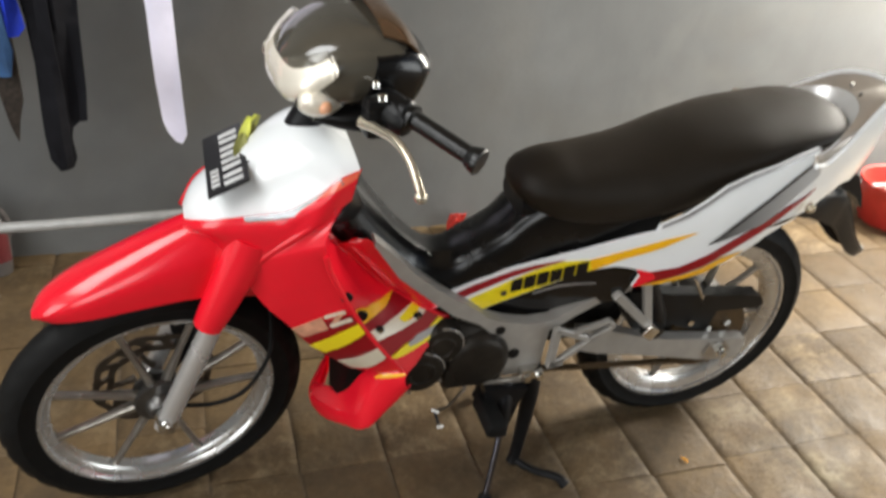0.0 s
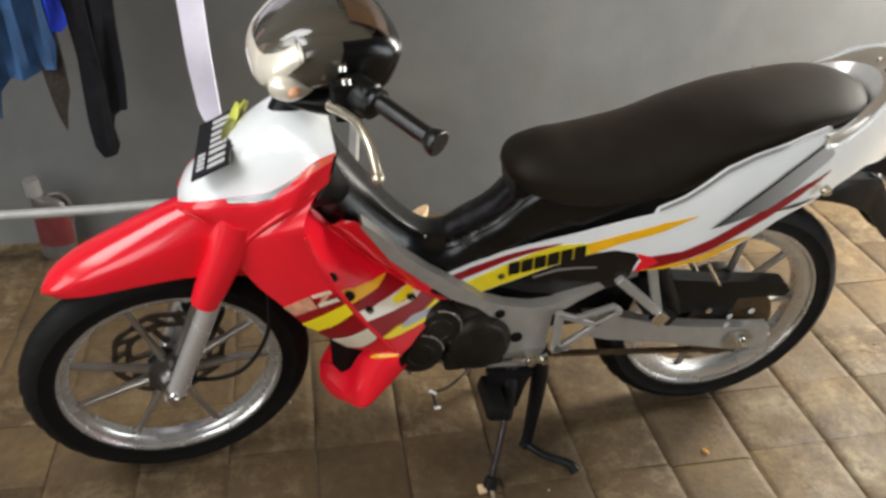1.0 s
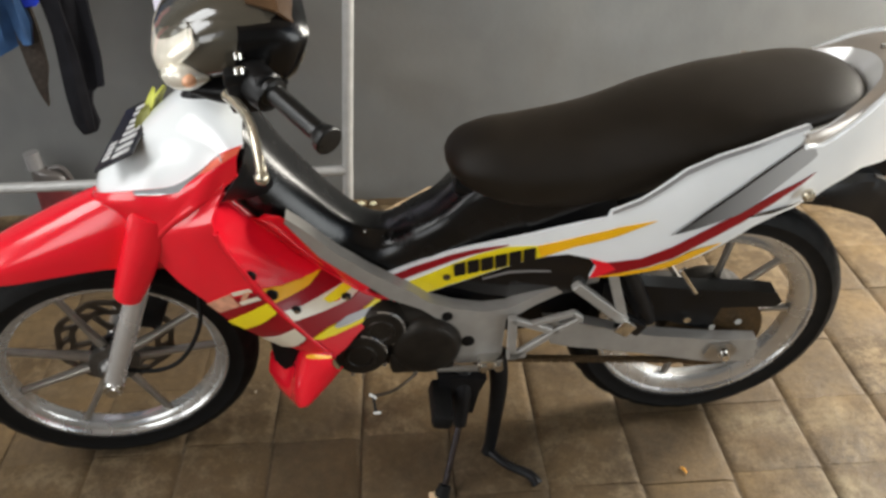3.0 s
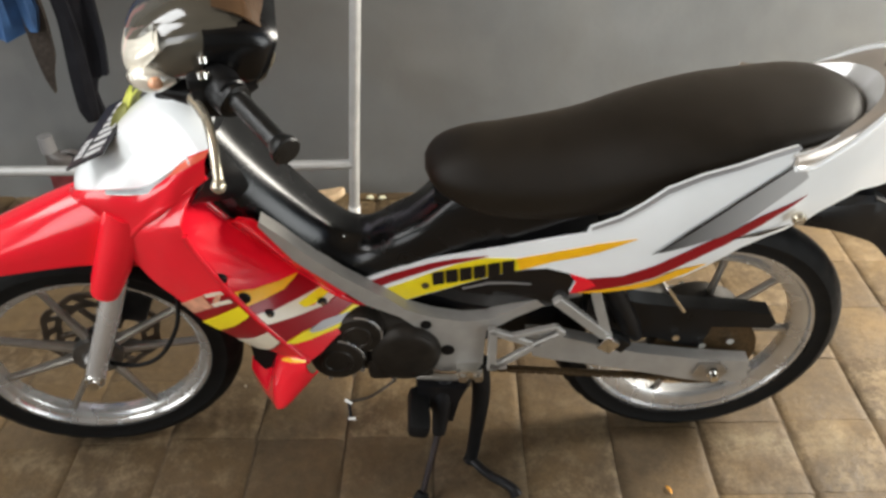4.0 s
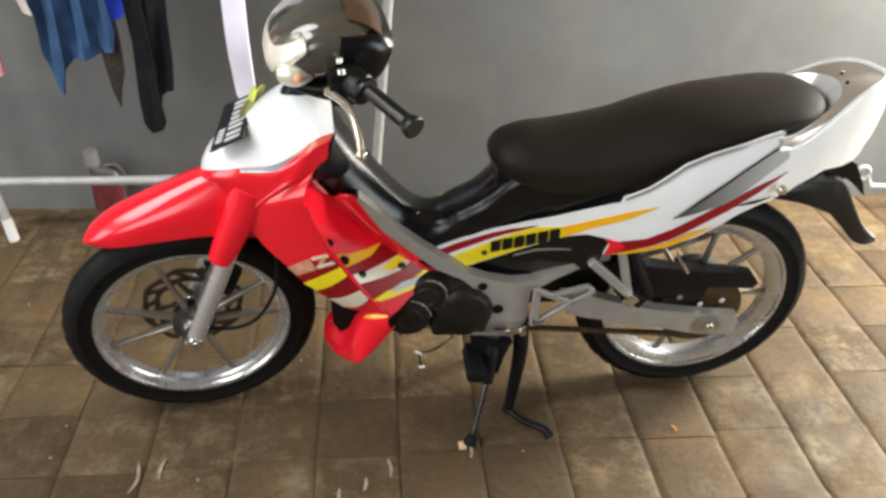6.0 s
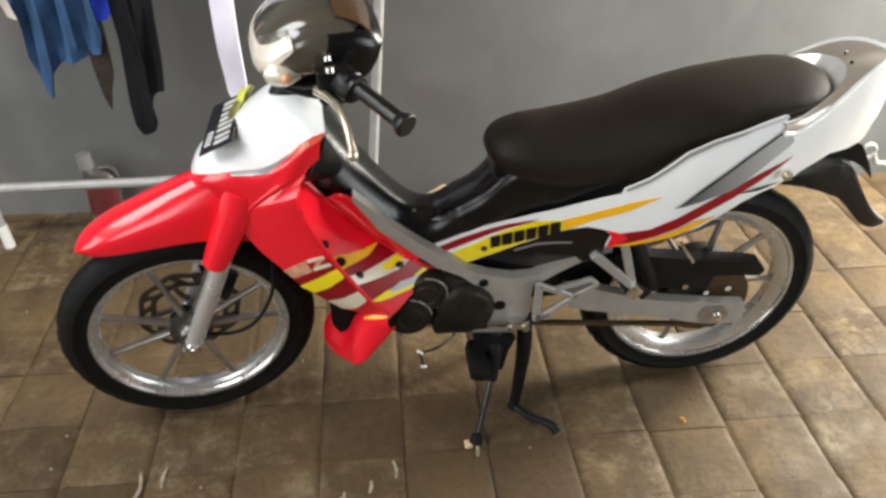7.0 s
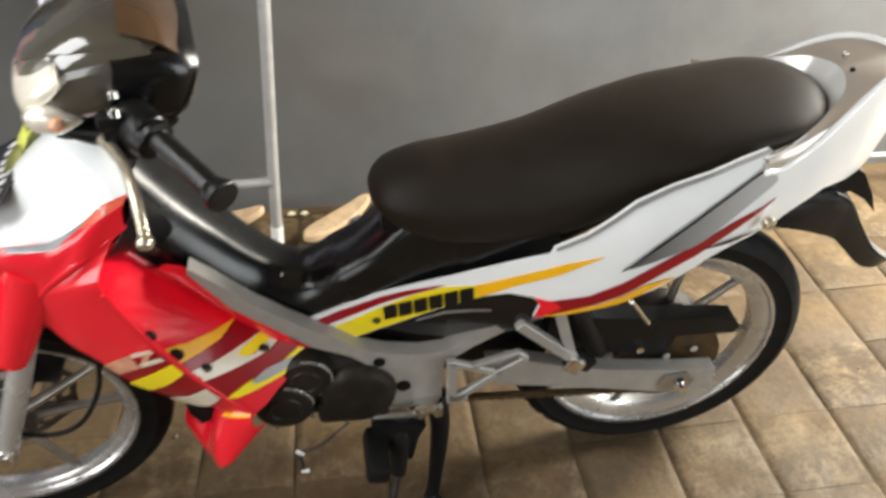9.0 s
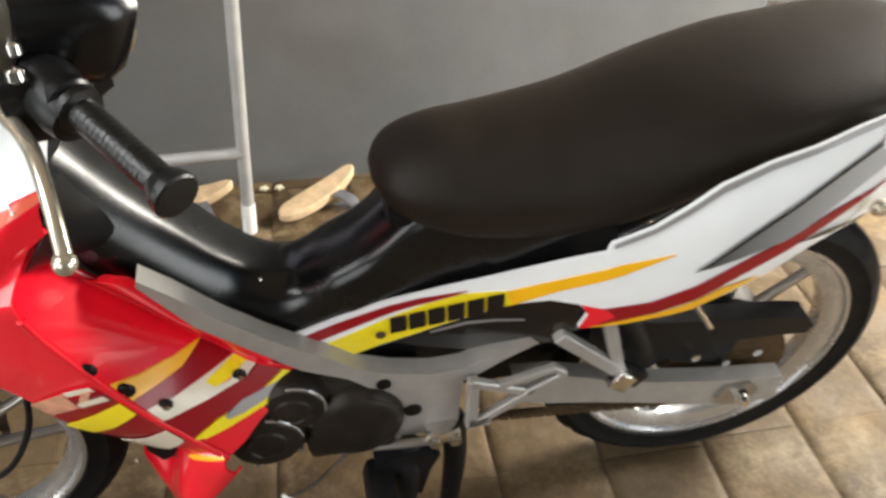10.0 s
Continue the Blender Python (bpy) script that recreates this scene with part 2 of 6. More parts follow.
def paver_surface():
    """Worn brown concrete: each block its own shade, stains that run across blocks, pale scuffs and pits."""
    m = bpy.data.materials.new("concrete_paver")
    m.use_nodes = True
    nt = m.node_tree
    b = nt.nodes["Principled BSDF"]
    geo = nt.nodes.new("ShaderNodeNewGeometry")
    info = nt.nodes.new("ShaderNodeObjectInfo")

    def noise_at(s, detail, rough=0.55, distort=0.0):
        n = nt.nodes.new("ShaderNodeTexNoise")
        n.inputs["Scale"].default_value, n.inputs["Detail"].default_value = s, detail
        n.inputs["Roughness"].default_value, n.inputs["Distortion"].default_value = rough, distort
        nt.links.new(geo.outputs["Position"], n.inputs["Vector"])
        return n.outputs[0]

    def ranged(src, a, c, low, high):
        r = nt.nodes.new("ShaderNodeMapRange")
        for key, v in (("From Min", a), ("From Max", c), ("To Min", low), ("To Max", high)):
            r.inputs[key].default_value = v
        nt.links.new(src, r.inputs["Value"])
        return r.outputs[0]

    def mixed(fac, p, q):
        x = nt.nodes.new("ShaderNodeMix")
        x.data_type = "RGBA"
        nt.links.new(fac, x.inputs[0])
        for socket, v in ((x.inputs[6], p), (x.inputs[7], q)):
            if isinstance(v, tuple):
                socket.default_value = (*v, 1)
            else:
                nt.links.new(v, socket)
        return x.outputs[2]

    def times(src, fac):
        x = nt.nodes.new("ShaderNodeVectorMath")
        x.operation = "SCALE"
        nt.links.new(src, x.inputs[0])
        nt.links.new(fac, x.inputs["Scale"])
        return x.outputs[0]

    turn = nt.nodes.new("ShaderNodeMath")
    turn.operation = "MULTIPLY"
    turn.inputs[1].default_value = 17.3
    nt.links.new(info.outputs["Random"], turn.inputs[0])
    other = nt.nodes.new("ShaderNodeMath")
    other.operation = "FRACT"
    nt.links.new(turn.outputs[0], other.inputs[0])
    pale = nt.nodes.new("ShaderNodeMath")
    pale.operation = "MULTIPLY"
    nt.links.new(ranged(noise_at(14, 9, 0.78, 0.1), 0.47, 0.66, 0, 0.85), pale.inputs[0])
    nt.links.new(ranged(other.outputs[0], 0.30, 1.0, 0.12, 1.0), pale.inputs[1])
    c = mixed(ranged(info.outputs["Random"], 0, 1, 0, 1), (0.0855, 0.0530, 0.0228), (0.158, 0.1025, 0.0458))
    c = mixed(ranged(noise_at(3.6, 6, 0.66, 0.1), 0.38, 0.62, 0, 0.85), c, (0.0670, 0.0450, 0.0240))
    c = mixed(pale.outputs[0], c, (0.275, 0.202, 0.115))
    spread = noise_at(26, 7, 0.7, 0.2)
    for at, size, most in (((0.80, -0.225, 0), 0.072, 0.60), ((0.655, 0.000, 0), 0.060, 0.28), ((0.735, 0.002, 0), 0.055, 0.28), ((0.860, 0.005, 0), 0.065, 0.2), ((-0.40, -0.245, 0), 0.07, 0.45)):
        far_off = nt.nodes.new("ShaderNodeVectorMath")
        far_off.operation = "DISTANCE"
        far_off.inputs[1].default_value = at
        nt.links.new(geo.outputs["Position"], far_off.inputs[0])
        both = nt.nodes.new("ShaderNodeMath")
        both.operation = "MULTIPLY"
        nt.links.new(ranged(far_off.outputs["Value"], size, 0.3 * size, 0.0, most), both.inputs[0])
        nt.links.new(ranged(spread, 0.36, 0.58, 0.0, 1.0), both.inputs[1])
        c = mixed(both.outputs[0], c, (0.36, 0.30, 0.19))
    c = times(c, ranged(noise_at(46, 5, 0.6), 0.3, 0.7, 0.84, 1.16))
    c = times(c, ranged(noise_at(240, 3), 0.35, 0.65, 0.90, 1.10))
    nt.links.new(c, b.inputs["Base Color"])
    nt.links.new(ranged(noise_at(9, 5), 0.3, 0.7, 0.50, 0.80), b.inputs["Roughness"])
    b.inputs["Specular IOR Level"].default_value = 0.4
    bn = nt.nodes.new("ShaderNodeBump")
    bn.inputs["Strength"].default_value, bn.inputs["Distance"].default_value = 0.5, 0.006
    nt.links.new(noise_at(55, 8, 0.65), bn.inputs["Height"])
    nt.links.new(bn.outputs[0], b.inputs["Normal"])
    return m


M["paver"] = paver_surface()


def glass(name, tint, rough=0.02):
    m = bpy.data.materials.new(name)
    m.use_nodes = True
    b = m.node_tree.nodes["Principled BSDF"]
    b.inputs["Base Color"].default_value = (*tint, 1)
    b.inputs["Roughness"].default_value = rough
    b.inputs["Transmission Weight"].default_value = 1.0
    b.inputs["IOR"].default_value = 1.45
    return m


M["glass"] = glass("clear_lamp_glass", (0.93, 0.93, 0.90))


# ---- mesh helpers ----
def mesh_of(name, bm, material, smooth=True, angle=0.6):
    bmesh.ops.recalc_face_normals(bm, faces=bm.faces[:])
    me = bpy.data.meshes.new(name)
    for f in bm.faces:
        f.smooth = smooth
    if smooth:
        for e in bm.edges:
            if len(e.link_faces) == 2 and e.calc_face_angle(0) > angle:
                e.smooth = False
    bm.to_mesh(me)
    bm.free()
    me.materials.append(M[material])
    return me


def part(name, bm, material, parent, label="", smooth=True, m=None):
    ob = new(name, mesh_of(name, bm, material, smooth))
    ob.parent = parent
    if m is not None:
        ob.matrix_basis = m
    if label:
        tagged(ob, label=label)
    return ob


def thing(name, bm, material, label, category, group="", kind="", smooth=True, m=None):
    ob = new(name, mesh_of(name, bm, material, smooth))
    if m is not None:
        ob.matrix_basis = m
    return tagged(ob, label, category, group, kind)


def root(name, label, category, m=None, group="", kind=""):
    ob = new(name)
    ob.empty_display_size = 0.1
    if m is not None:
        ob.matrix_basis = m
    return tagged(ob, label, category, group, kind)


def spline(pts, n):
    """n points along a Catmull-Rom curve through pts (tuples of any length)."""
    k = len(pts) - 1
    out = []
    for i in range(n):
        s = i / (n - 1) * k
        a = min(int(s), k - 1)
        f = s - a
        p0, p1, p2, p3 = (pts[max(a - 1, 0)], pts[a], pts[a + 1], pts[min(a + 2, k)])
        out.append(tuple(0.5 * (2 * q1 + (q2 - q0) * f + (2 * q0 - 5 * q1 + 4 * q2 - q3) * f * f + (3 * q1 - q0 - 3 * q2 + q3) * f ** 3) for q0, q1, q2, q3 in zip(p0, p1, p2, p3)))
    return out


def rings(bm, loops, cap=True, closed=True):
    """Quads between successive loops of equal length."""
    vs = [[bm.verts.new(p) for p in loop] for loop in loops]
    n = len(vs[0])
    for a, b in zip(vs, vs[1:]):
        for i in range(n if closed else n - 1):
            j = (i + 1) % n
            bm.faces.new((a[i], a[j], b[j], b[i]))
    if cap and closed:
        bm.faces.new(vs[0][::-1])
        bm.faces.new(vs[-1])
    return vs


def tube(path, radius, n=12, smooth_n=0, bm=None, cap=True):
    """A round bar along points; radius: one number or one for each point."""
    bm = bm or bmesh.new()
    rad = list(radius) if isinstance(radius, (list, tuple)) else [radius] * len(path)
    if smooth_n:
        both = spline([(*p, r) for p, r in zip(path, rad)], smooth_n)
        path, rad = [p[:3] for p in both], [p[3] for p in both]
    pts = [Vector(p) for p in path]
    up = Vector((0, 1, 0)) if abs((pts[-1] - pts[0]).normalized().y) < 0.9 else Vector((1, 0, 0))
    loops = []
    for i, p in enumerate(pts):
        d = (pts[min(i + 1, len(pts) - 1)] - pts[max(i - 1, 0)]).normalized()
        a = d.cross(up).normalized()
        b = d.cross(a).normalized()
        loops.append([p + rad[i] * (math.cos(2 * math.pi * k / n) * a + math.sin(2 * math.pi * k / n) * b) for k in range(n)])
    rings(bm, loops, cap)
    return bm


def lathe(profile, n=48, bm=None, closed=False):
    """Turns (radius, y) points about the Y axis."""
    bm = bm or bmesh.new()
    loops = [[(r * math.cos(2 * math.pi * k / n), y, r * math.sin(2 * math.pi * k / n)) for k in range(n)] for r, y in profile]
    if closed:
        loops.append(loops[0])
    vs = rings(bm, loops, cap=False)
    bmesh.ops.remove_doubles(bm, verts=bm.verts[:], dist=1e-6)
    return bm


def box(cx, cy, cz, sx, sy, sz, bevel=0.0, bm=None, m=None, seg=2):
    own = bmesh.new()
    bmesh.ops.create_cube(own, size=1.0)
    bmesh.ops.scale(own, vec=(sx, sy, sz), verts=own.verts[:])
    if bevel:
        bmesh.ops.bevel(own, geom=own.edges[:], offset=bevel, segments=seg, affect="EDGES", profile=0.5)
    if m is not None:
        bmesh.ops.transform(own, matrix=m, verts=own.verts[:])
    bmesh.ops.translate(own, vec=(cx, cy, cz), verts=own.verts[:])
    if bm is None:
        return own
    me = bpy.data.meshes.new("join")
    own.to_mesh(me)
    own.free()
    bm.from_mesh(me)
    bpy.data.meshes.remove(me)
    return bm


def inside(x, z, poly):
    hit = False
    for (x0, z0), (x1, z1) in zip(poly, poly[1:] + poly[:1]):
        if (z0 > z) != (z1 > z) and x < (x1 - x0) * (z - z0) / (z1 - z0) + x0:
            hit = not hit
    return hit


def panel(outline, depth, thick, step=0.02, side=-1, curve=0, lift=0.0, bm=None):
    """A sheet over an outline in x and z, at y = depth(x, z), of that thickness inwards. side: -1 left of the bike, 1 mirrored to its right.
    curve: how many points the outline is smoothed to. lift: how far proud of depth."""
    poly = [tuple(p) for p in outline]
    if curve:
        poly = spline(poly + poly[:1], curve)[:-1]
    edge = []
    for (x0, z0), (x1, z1) in zip(poly, poly[1:] + poly[:1]):
        k = max(1, int(math.hypot(x1 - x0, z1 - z0) / step + 0.5))
        edge += [(x0 + (x1 - x0) * i / k, z0 + (z1 - z0) * i / k) for i in range(k)]
    xs, zs = [p[0] for p in edge], [p[1] for p in edge]
    pts = [Vector(p) for p in edge]
    gx = min(xs) + step / 2
    while gx < max(xs):
        gz = min(zs) + step / 2
        while gz < max(zs):
            if inside(gx, gz, edge) and min((gx - a) ** 2 + (gz - b) ** 2 for a, b in edge) > (0.45 * step) ** 2:
                pts.append(Vector((gx, gz)))
            gz += step
        gx += step
    n = len(edge)
    vs, _, faces, *_ = mathutils.geometry.delaunay_2d_cdt(pts, [(i, (i + 1) % n) for i in range(n)], [], 1, 1e-6)
    bm = bm or bmesh.new()
    front, back = [], []
    for v in vs:
        y = depth(v.x, v.y) - lift
        front.append(bm.verts.new((v.x, -side * y, v.y)))
        back.append(bm.verts.new((v.x, -side * (y + thick), v.y)))
    use = {}
    for f in faces:
        bm.faces.new([front[i] for i in f])
        bm.faces.new([back[i] for i in reversed(f)])
        for a, b in zip(f, f[1:] + f[:1]):
            use[(a, b)] = use.get((a, b), 0) + 1
    for a, b in use:
        if (b, a) not in use:
            bm.faces.new((front[b], front[a], back[a], back[b]))
    return bm


def skin(net, nu, nv, thick, bm=None):
    """A smooth sheet through a net of points (rows of equal length), given thickness along its normals."""
    rows = [spline([tuple(p) for p in row], nv) for row in net]
    cols = [spline([row[j] for row in rows], nu) for j in range(nv)]
    grid = [[Vector(cols[j][i]) for j in range(nv)] for i in range(nu)]
    bm = bm or bmesh.new()

    def normal(i, j):
        du = grid[min(i + 1, nu - 1)][j] - grid[max(i - 1, 0)][j]
        dv = grid[i][min(j + 1, nv - 1)] - grid[i][max(j - 1, 0)]
        c = du.cross(dv)
        return c.normalized() if c.length > 1e-12 else Vector((0, 0, 0))

    a = [[bm.verts.new(grid[i][j]) for j in range(nv)] for i in range(nu)]
    b = [[bm.verts.new(grid[i][j] - thick * normal(i, j)) for j in range(nv)] for i in range(nu)]
    for i in range(nu - 1):
        for j in range(nv - 1):
            bm.faces.new((a[i][j], a[i + 1][j], a[i + 1][j + 1], a[i][j + 1]))
            bm.faces.new((b[i][j], b[i][j + 1], b[i + 1][j + 1], b[i + 1][j]))
    rim = [(i, 0) for i in range(nu)] + [(nu - 1, j) for j in range(1, nv)] + [(i, nv - 1) for i in range(nu - 2, -1, -1)] + [(0, j) for j in range(nv - 2, 0, -1)]
    for (i, j), (k, l) in zip(rim, rim[1:] + rim[:1]):
        try:
            bm.faces.new((a[k][l], a[i][j], b[i][j], b[k][l]))
        except ValueError:
            pass
    bmesh.ops.remove_doubles(bm, verts=bm.verts[:], dist=1e-5)
    return bm


def oval(x, z0, z1, w, n=28, power=2.4, y=0.0):
    """A loop in the y-z plane at x: a rounded box from z0 to z1, half-width w."""
    c, h = (z0 + z1) / 2, (z1 - z0) / 2
    out = []
    for k in range(n):
        a = 2 * math.pi * k / n
        ca, sa = math.cos(a), math.sin(a)
        out.append((x, y + w * math.copysign(abs(ca) ** (2 / power), ca), c + h * math.copysign(abs(sa) ** (2 / power), sa)))
    return out


def lofted(stations, n_along, n=28, power=2.4):
    """Stations (x, z low, z high, half-width), smoothed along x."""
    bm = bmesh.new()
    rings(bm, [oval(*s, n=n, power=power) for s in spline(stations, n_along)])
    return bm


def bar(p, q, wide, thick, bm=None, bevel=0.002):
    """A flat bar in the x-z plane from p to q."""
    p, q = Vector(p), Vector(q)
    d = q - p
    turn = pose(0, 0, 0, 0, -math.degrees(math.atan2(d.z, d.x)), 0)
    c = (p + q) / 2
    return box(c.x, c.y, c.z, d.length + wide * 0.6, thick, wide, bevel, bm, turn, 1)


def disc_at(x, y, z, r, thick, bm=None, n=20, bevel=0.0):
    bm = bm or bmesh.new()
    prof = [(0.0001, y - thick / 2), (r - bevel, y - thick / 2), (r, y - thick / 2 + bevel), (r, y + thick / 2 - bevel), (r - bevel, y + thick / 2), (0.0001, y + thick / 2)]
    loops = [[(x + rr * math.cos(2 * math.pi * k / n), yy, z + rr * math.sin(2 * math.pi * k / n)) for k in range(n)] for rr, yy in prof]
    rings(bm, loops, cap=True)
    return bm

# ---- the carport: floor, walls, ceiling ----
WALL_Y = 1.035


def slab(name, x0, x1, y0, y1, z0, z1, material, label, kind="structure", category=""):
    bm = box((x0 + x1) / 2, (y0 + y1) / 2, (z0 + z1) / 2, x1 - x0, y1 - y0, z1 - z0)
    return thing(name, bm, material, label, category or name.split("_")[0], kind=kind, smooth=False)


floor = slab("floor", -3.2, 2.65, -3.6, WALL_Y, -0.08, -0.0062, "grout", "brown concrete paving blocks with dark sandy joints")
slab("wall_back", -3.2, 2.5, WALL_Y, WALL_Y + 0.15, -0.08, 2.75, "wall", "plain grey cement-rendered wall with faint stains", category="wall")
# side and front walls are unseen, added to frame and bounce the daylight
slab("wall_left_rear", -3.35, -3.2, -0.4, WALL_Y + 0.15, -0.08, 2.75, "wall", "assumed grey cement-rendered side wall, out of view", category="wall")
slab("wall_left_front", -3.35, -3.2, -3.6, -1.7, -0.08, 2.75, "wall", "assumed grey cement-rendered side wall, out of view", category="wall")
slab("wall_left_lintel", -3.35, -3.2, -1.7, -0.4, 2.05, 2.75, "wall", "assumed grey cement-rendered lintel over the unseen side doorway", category="wall")
slab("wall_right_rear", 2.5, 2.65, 0.93, WALL_Y + 0.15, -0.08, 2.75, "wall", "assumed grey cement-rendered pier, out of view", category="wall")
slab("wall_right_front", 2.5, 2.65, -3.6, -2.75, -0.08, 2.75, "wall", "assumed grey cement-rendered wall beside the side opening, out of view", category="wall")
slab("wall_front", -0.9, 2.65, -3.75, -3.6, -0.08, 2.75, "wall", "assumed grey cement-rendered front wall, out of view", category="wall")
# the gap in the boards is added for the roof lamp
bm = bmesh.new()
for x0, x1, y0, y1 in ((-3.35, 2.65, 0.0, WALL_Y + 0.15), (-3.35, -2.9, -3.75, 0.0), (-1.3, 2.65, -3.75, 0.0), (-2.9, -1.3, -3.75, -1.6)):
    box((x0 + x1) / 2, (y0 + y1) / 2, 2.80, x1 - x0, y1 - y0, 0.10, 0.0, bm)
thing("ceiling", bm, "ceiling", "brown boarded carport ceiling with an added, unseen roof light", "ceiling", kind="structure", smooth=False)
slab("ground", -40, 40, -60, 60, -0.2, -0.1, "grout", "bare earth yard outside the carport", category="ground")

# ---- the motorcycle ----
LEAN_DEG, YAW_DEG = 6.0, 1.5
bike = root("motorcycle", "red and white underbone motorcycle leaning on its side stand", "motorcycle", pose(0, 0.058, 0, 0, 0, YAW_DEG) @ pose(0, 0, 0, LEAN_DEG))
STEER = Matrix.Translation((-0.678, 0, 0)) @ Matrix.Rotation(radians(9.0), 4, Vector((0.387, 0, 0.922))) @ Matrix.Translation((0.678, 0, 0))


def lerp(x, table):
    if x <= table[0][0]:
        return table[0][1]
    for (a, p), (b, q) in zip(table, table[1:]):
        if x <= b:
            return p + (q - p) * (x - a) / (b - a)
    return table[-1][1]


def y_side(x, z):
    """The left face of the side covers and the tail."""
    y = lerp(x, [(-0.12, -0.062), (0.02, -0.072), (0.156, -0.100), (0.27, -0.136), (0.38, -0.158), (0.48, -0.155), (0.58, -0.135), (0.68, -0.095), (0.80, -0.045)])
    mid = lerp(x, [(-0.1, 0.49), (0.25, 0.57), (0.5, 0.69), (0.8, 0.84)])
    return y + 1.5 * max(0.0, abs(z - mid) - 0.02) ** 2


CREASE_X = [(0.379, -0.195), (0.452, -0.244), (0.512, -0.282), (0.58, -0.316), (0.638, -0.341), (0.682, -0.350), (0.73, -0.352)]
SHIELD_RATE = [(0.39, 0.62), (0.475, 0.62), (0.494, 0.96), (0.53, 1.46), (0.573, 2.2), (0.623, 3.4), (0.68, 4.0)]

SHIELD_WIDE = [(0.39, 0.15), (0.448, 0.132), (0.475, 0.113), (0.494, 0.087), (0.531, 0.069), (0.574, 0.050), (0.62, 0.030)]


def y_shield(x, z):
    """The left face of the leg shield: widest at its front crease, turning in towards its rear edge, more so higher up."""
    d = max(x - lerp(z, CREASE_X), -0.01)
    share = min(max(d / lerp(z, SHIELD_WIDE), 0.0), 1.2)
    return -0.152 + d * lerp(z, SHIELD_RATE) * (0.86 + 0.14 * share)


def point_on(pts, s):
    """The point at share s (0 to 1) of a Catmull-Rom curve."""
    k = len(pts) - 1
    a = min(int(s * k), k - 1)
    f = s * k - a
    p0, p1, p2, p3 = pts[max(a - 1, 0)], pts[a], pts[a + 1], pts[min(a + 2, k)]
    return tuple(0.5 * (2 * q1 + (q2 - q0) * f + (2 * q0 - 5 * q1 + 4 * q2 - q3) * f * f + (3 * q1 - q0 - 3 * q2 + q3) * f ** 3) for q0, q1, q2, q3 in zip(p0, p1, p2, p3))


def flat(y):
    return lambda x, z: y


